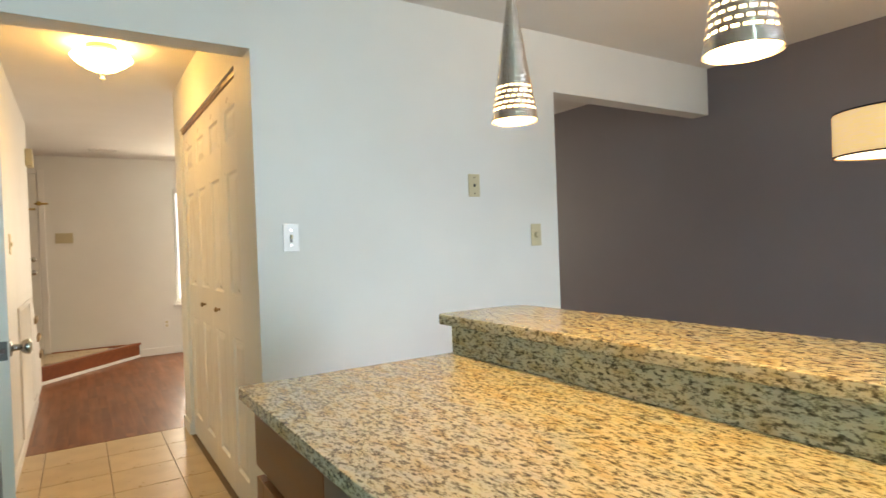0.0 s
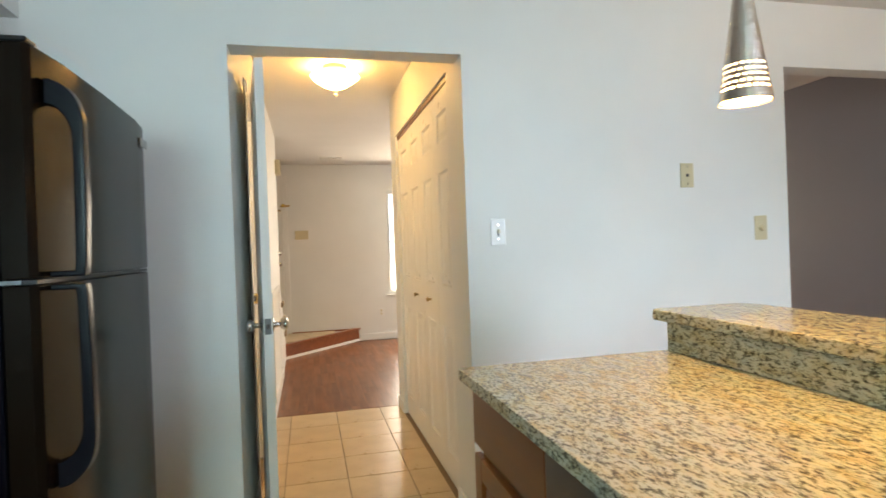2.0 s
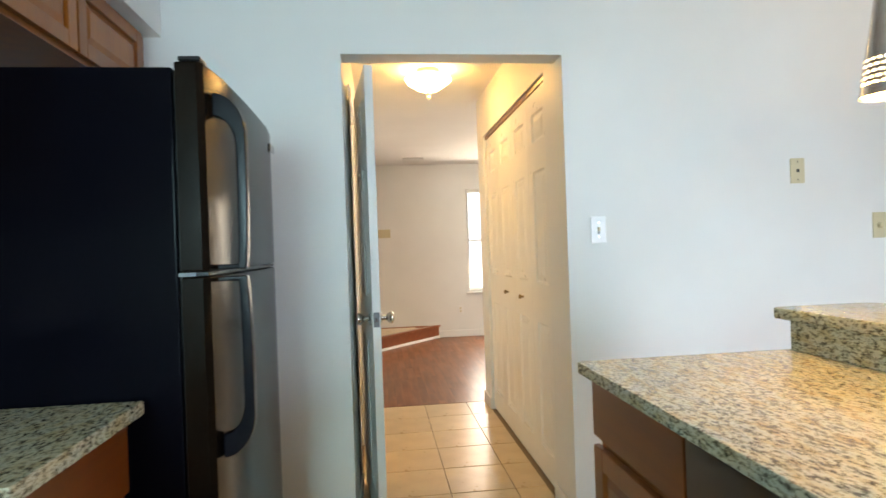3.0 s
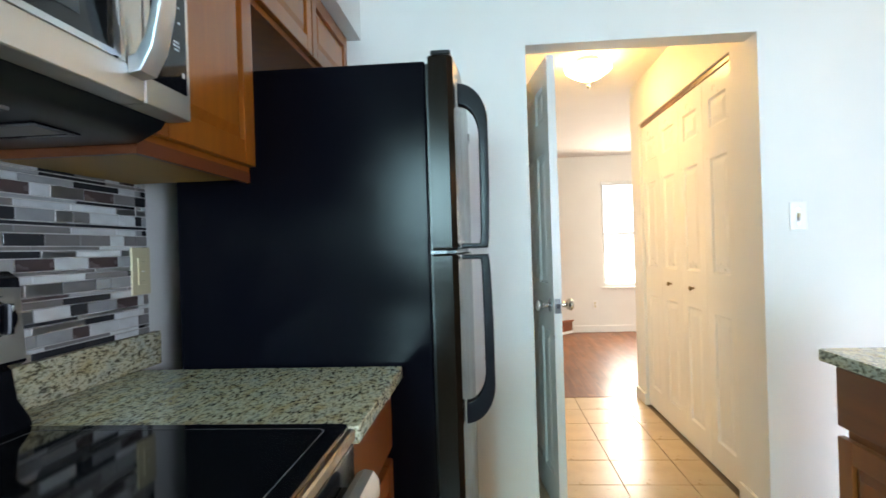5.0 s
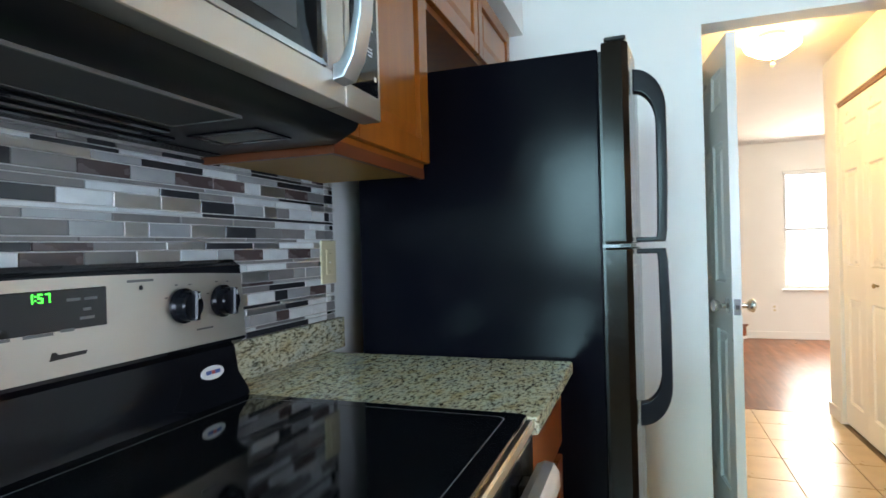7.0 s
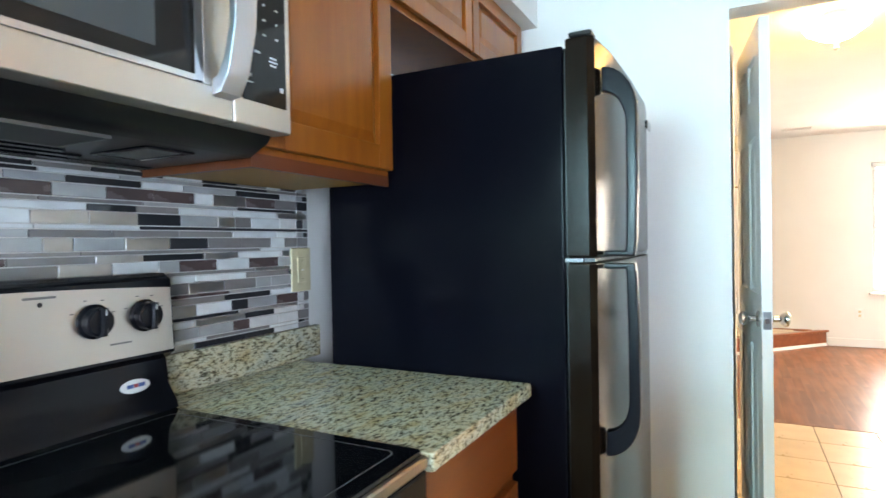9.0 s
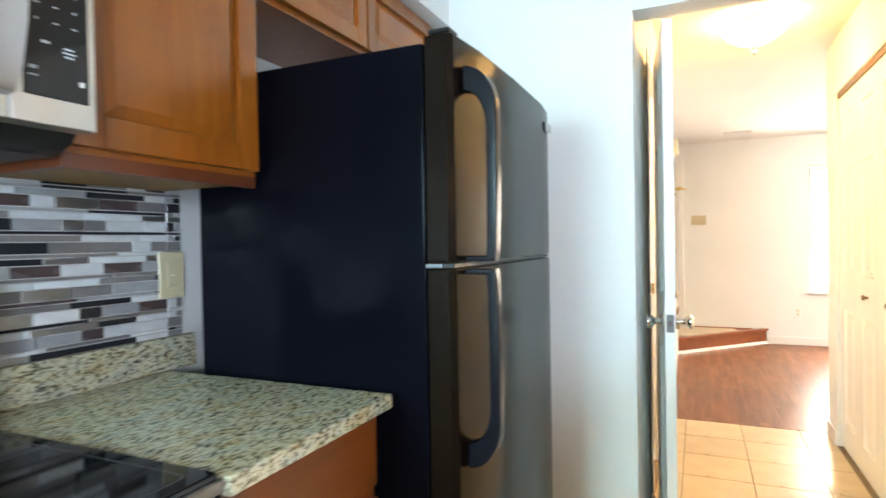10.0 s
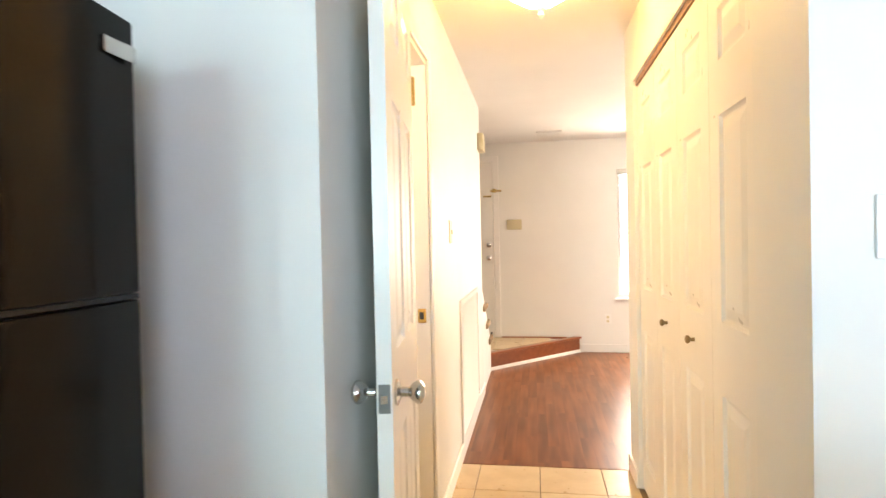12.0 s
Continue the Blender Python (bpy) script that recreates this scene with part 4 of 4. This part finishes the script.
gr = thing("return_air_grille", (HL, 5.4, 0.5), "white painted return air grille low on the hall wall", "air grille")
part("frame", boxes((HL + 0.0005, 4.87, 0.085, HL + 0.012, 4.91, 0.925), (HL + 0.0005, 5.84, 0.085, HL + 0.012, 5.88, 0.925), (HL + 0.0005, 4.91, 0.085, HL + 0.012, 5.84, 0.12), (HL + 0.0005, 4.91, 0.89, HL + 0.012, 5.84, 0.925), bevel=0.002), TRIM, gr)
sm = mesh_of("slat", boxes((0.0, -0.464, -0.0008, 0.012, 0.464, 0.0008)), TRIM)
for k in range(38):
    ob = new("slat", sm)
    ob.parent = gr
    ob.matrix_basis = pose(0.0008, -0.025, -0.37 + k * 0.0203, 0, 35, 0)
strike = thing("strike_plate", (HL - 0.03, 3.96, 0.96), "brass strike plate on the door jamb", "strike plate")
part("plate", boxes((HL - 0.055, 3.943, 0.93, HL - 0.02, 3.9445, 0.99)), BRASS, strike)
part("keeper", boxes((HL - 0.048, 3.9415, 0.945, HL - 0.030, 3.9428, 0.975)), SLOT, strike)
setting("door_jamb", boxes((HL - 0.099, 3.945, 0, HL - 0.001, 3.9595, 2.0395), (HL - 0.099, 3.3505, 0, HL - 0.001, 3.365, 2.0395), (HL - 0.099, 3.3655, 2.025, HL - 0.001, 3.9445, 2.0395)), TRIM, "white painted door jamb", "trim")
setting("door_casing", boxes((HL + 0.0005, 3.95, 0, HL + 0.014, 4.01, 2.10), (HL + 0.0005, 3.295, 0, HL + 0.008, 3.355, 2.10), (HL + 0.0005, 3.3555, 2.04, HL + 0.014, 3.9495, 2.10), bevel=0.003), TRIM, "white painted door casing", "trim")
cv = thing("ceiling_vent", (0.73, 7.55, CEIL), "small white slatted ceiling vent", "vent")
part("frame", boxes((0.60, 7.50, CEIL - 0.006, 0.86, 7.515, CEIL - 0.0005), (0.60, 7.60, CEIL - 0.006, 0.86, 7.615, CEIL - 0.0005)), TRIM, cv)
part("backing", boxes((0.60, 7.515, CEIL - 0.002, 0.86, 7.60, CEIL - 0.0005)), SLOT, cv)
for k in range(6):
    part("slat", boxes((0.602, 7.521 + k * 0.0135, CEIL - 0.006, 0.858, 7.525 + k * 0.0135, CEIL - 0.0022)), TRIM, cv)

dw = thing("dishwasher", (0.81, 1.0, 0), "dark steel dishwasher with a black pocket handle under the island worktop", "dishwasher")
part("front", boxes((0.790, 0.66, 0.11, 0.8145, 1.285, 0.872), bevel=0.004), metal("dark_steel", (0.22, 0.20, 0.19), 0.32, (1, 0.03, 1)), dw)
part("handle_pocket", prism(bmesh.new(), rounded(0.86, 0.775, 1.09, 0.835, 0.028), 0.781, 0.7898, "x", 0.003), BLACKM, dw)

# window frames behind the cook
for nm, x0, x1, z0, z1, lab in (("kitchen_window", -0.9, -0.3, 1.0, 2.1, "white kitchen window in the back wall"), ("patio_door", 1.95, 3.85, 0.0, 2.1, "white sliding glass patio door")):
    wd = thing(nm, ((x0 + x1) / 2, YB, z0), lab, "window" if nm[0] == "k" else "patio door")
    mid = (x0 + x1) / 2
    part("window_frame", boxes((x0 + 0.001, YB - 0.07, z0 + 0.001, x0 + 0.05, YB - 0.03, z1 - 0.001), (x1 - 0.05, YB - 0.07, z0 + 0.001, x1 - 0.001, YB - 0.03, z1 - 0.001), (x0 + 0.05, YB - 0.07, z0 + 0.001, x1 - 0.05, YB - 0.03, z0 + 0.05), (x0 + 0.05, YB - 0.07, z1 - 0.05, x1 - 0.05, YB - 0.03, z1 - 0.001), (mid - 0.03, YB - 0.07, z0 + 0.05, mid + 0.03, YB - 0.03, z1 - 0.05)), TRIM, wd)
    for a, b in ((x0 + 0.051, mid - 0.031), (mid + 0.031, x1 - 0.051)):
        g = part("pane", boxes((a, YB - 0.052, z0 + 0.051, b, YB - 0.048, z1 - 0.051)), pm, wd)
        g.visible_shadow = False

# unseen window added round the side fill lamp
sw = thing("added_side_window", (XD, 6.4, 0.61), "added unseen white window in the living room side wall", "window")
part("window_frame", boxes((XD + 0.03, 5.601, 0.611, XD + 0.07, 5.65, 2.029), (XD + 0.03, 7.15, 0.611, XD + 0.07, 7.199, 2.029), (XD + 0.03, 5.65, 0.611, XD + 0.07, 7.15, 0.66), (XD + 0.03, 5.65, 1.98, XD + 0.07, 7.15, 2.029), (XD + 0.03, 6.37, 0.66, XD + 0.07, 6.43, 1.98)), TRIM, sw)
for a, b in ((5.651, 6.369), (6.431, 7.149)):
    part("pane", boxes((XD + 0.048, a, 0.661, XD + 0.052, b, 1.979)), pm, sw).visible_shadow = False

# ---- mosaic backsplash ----
splash = tagged(new("backsplash", mesh_of("backsplash", boxes((XL + 0.0005, 0.25, 1.0035, XL + 0.006, 1.686, 1.3915)), GROUT)), "mosaic backsplash of grey, white and brown glass strips", "backsplash", kind="structure")


def strip_mat(name, colour, rough, metallic=0.0):
    m = mat(name, colour, rough, metallic)
    t, b = nodes_of(m)
    inf = t.nodes.new("ShaderNodeObjectInfo")
    f = noise_tex(t, coords(t, (1, 0.4, 1)), 35, 3)
    c = ramp(t, f, [(0.3, tuple(x * 0.82 for x in colour)), (0.7, colour)])
    c = mix(t, inf.outputs["Random"], c, mix(t, 1.0, c, (0.80, 0.80, 0.82), "MULTIPLY"))
    t.links.new(c, b.inputs["Base Color"])
    rough_var(t, b, f, rough * 0.8, rough * 1.3)
    return m


STRIPS = [strip_mat("white_glass", (0.80, 0.83, 0.83), 0.08), strip_mat("pale_grey_glass", (0.43, 0.44, 0.44), 0.10), strip_mat("mid_grey_stone", (0.25, 0.235, 0.225), 0.35),
          strip_mat("charcoal_glass", (0.035, 0.036, 0.040), 0.06), strip_mat("plum_stone", (0.11, 0.078, 0.075), 0.25), strip_mat("brushed_strip", (0.78, 0.76, 0.72), 0.38, 1.0)]
rng = random.Random(11)
KINDS = ((0.0130, (0.148, 0.148, 0.098)), (0.0065, (0.148, 0.198, 0.25)), (0.0236, (0.0985, 0.0985, 0.0985, 0.050)))
shared = {}


def strip(y0, y1, z0, hgt):
    m = rng.choices(range(6), (7, 4, 4, 5, 2.5, 5))[0]
    w = round(y1 - y0, 3)
    key = (w, hgt, m)
    if key not in shared:
        shared[key] = mesh_of("tile", boxes((0, -w / 2, 0, 0.0045, w / 2, hgt), bevel=0.0006), STRIPS[m], smooth=False)
    ob = new("tile", shared[key])
    ob.parent = splash
    ob.location = (XL + 0.0062, (y0 + y1) / 2, z0)


z, row = 1.0045, 0
while z < 1.385:
    hgt, lens = KINDS[row % 3]
    hgt = min(hgt, 1.389 - z)
    if hgt < 0.004:
        break
    y = 0.27 + rng.uniform(-0.05, 0)
    while y < 1.630:
        l = rng.choice(lens)
        e = min(y + l, 1.638)
        if 1.638 - e < 0.02:
            e = 1.638
        if e > 0.27:
            strip(max(y, 0.27), e, z, hgt)
        y = e + 0.0024
    strip(1.6405, 1.664 if row % 2 else 1.684, z, hgt)
    if row % 2:
        strip(1.6665, 1.684, z, hgt)
    z += hgt + 0.0024
    row += 1

# ---- floors ----
flr = bpy.data.objects["floor"]
T, TX, TY = 0.330, 0.238, 4.790
tile_me = mesh_of("tile", boxes((-T / 2 + 0.0022, -T / 2 + 0.0022, -0.0085, T / 2 - 0.0022, T / 2 - 0.0022, 0.0), bevel=0.0015), FTILE, smooth=False)
cut = {}


def floor_tile(x0, y0, x1, y1):
    w, d = round(x1 - x0, 3), round(y1 - y0, 3)
    if (w, d) not in cut:
        cut[(w, d)] = mesh_of("tile", boxes((-w / 2 + 0.0022, -d / 2 + 0.0022, -0.0085, w / 2 - 0.0022, d / 2 - 0.0022, 0.0), bevel=0.0015), FTILE, smooth=False)
    ob = new("tile", cut[(w, d)])
    ob.parent = flr
    ob.location = ((x0 + x1) / 2, (y0 + y1) / 2, 0)


rest = bmesh.new()
for iy in range(24):
    y1 = TY - iy * T
    y0 = max(y1 - T, YB + 0.002)
    if y1 < YB + 0.05:
        break
    hall = y0 > YW - 0.15
    xa, xb = (HL + 0.001, HR - 0.001) if hall else (XL + 0.001, XD - 0.001)
    k = math.floor((xa - TX) / T)
    while TX + k * T < xb:
        x0, x1 = max(TX + k * T, xa), min(TX + (k + 1) * T, xb)
        k += 1
        if x1 - x0 < 0.012:
            continue
        if y0 > -0.6 and x0 < 3.0:
            floor_tile(x0, y0, x1, y1)
        else:
            box(rest, x0 + 0.0022, y0 + 0.0022, -0.0085, x1 - 0.0022, y1 - 0.0022, 0.0)
rob = part("tile_field", rest, FTILE, flr)
rob["kind"] = "stuff"
# laminate
PW, PL = 0.067, 0.92
rl = random.Random(5)
more = bmesh.new()
for ix in range(64):
    x0 = HL - 0.10 + 0.001 + ix * PW
    x1 = min(x0 + PW, XD - 0.001)
    if x0 > XD - 0.02:
        break
    ylo = 4.797 if x0 < HR else (4.815 if x0 < 1.8 else YW2 + 0.01)
    y = ylo - rl.uniform(0, PL)
    while y < YF:
        u, v = max(y, ylo), min(y + PL, YF - 0.001)
        y += PL
        if v - u < 0.02:
            continue
        if x0 > 2.0:
            box(more, x0, u, -0.0085, x1, v, -0.0005)
            continue
        key = ("plank", round(x1 - x0, 4), round(v - u, 4))
        if key not in cut:
            cut[key] = mesh_of("plank", boxes((-(x1 - x0) / 2, -(v - u) / 2, -0.0085, (x1 - x0) / 2, (v - u) / 2, -0.0005)), PLANK, smooth=False)
        ob = new("plank", cut[key])
        ob.parent = flr
        ob.location = ((x0 + x1) / 2, (u + v) / 2, 0)
mob = part("plank_field", more, PLANK, flr)
mob["kind"] = "stuff"
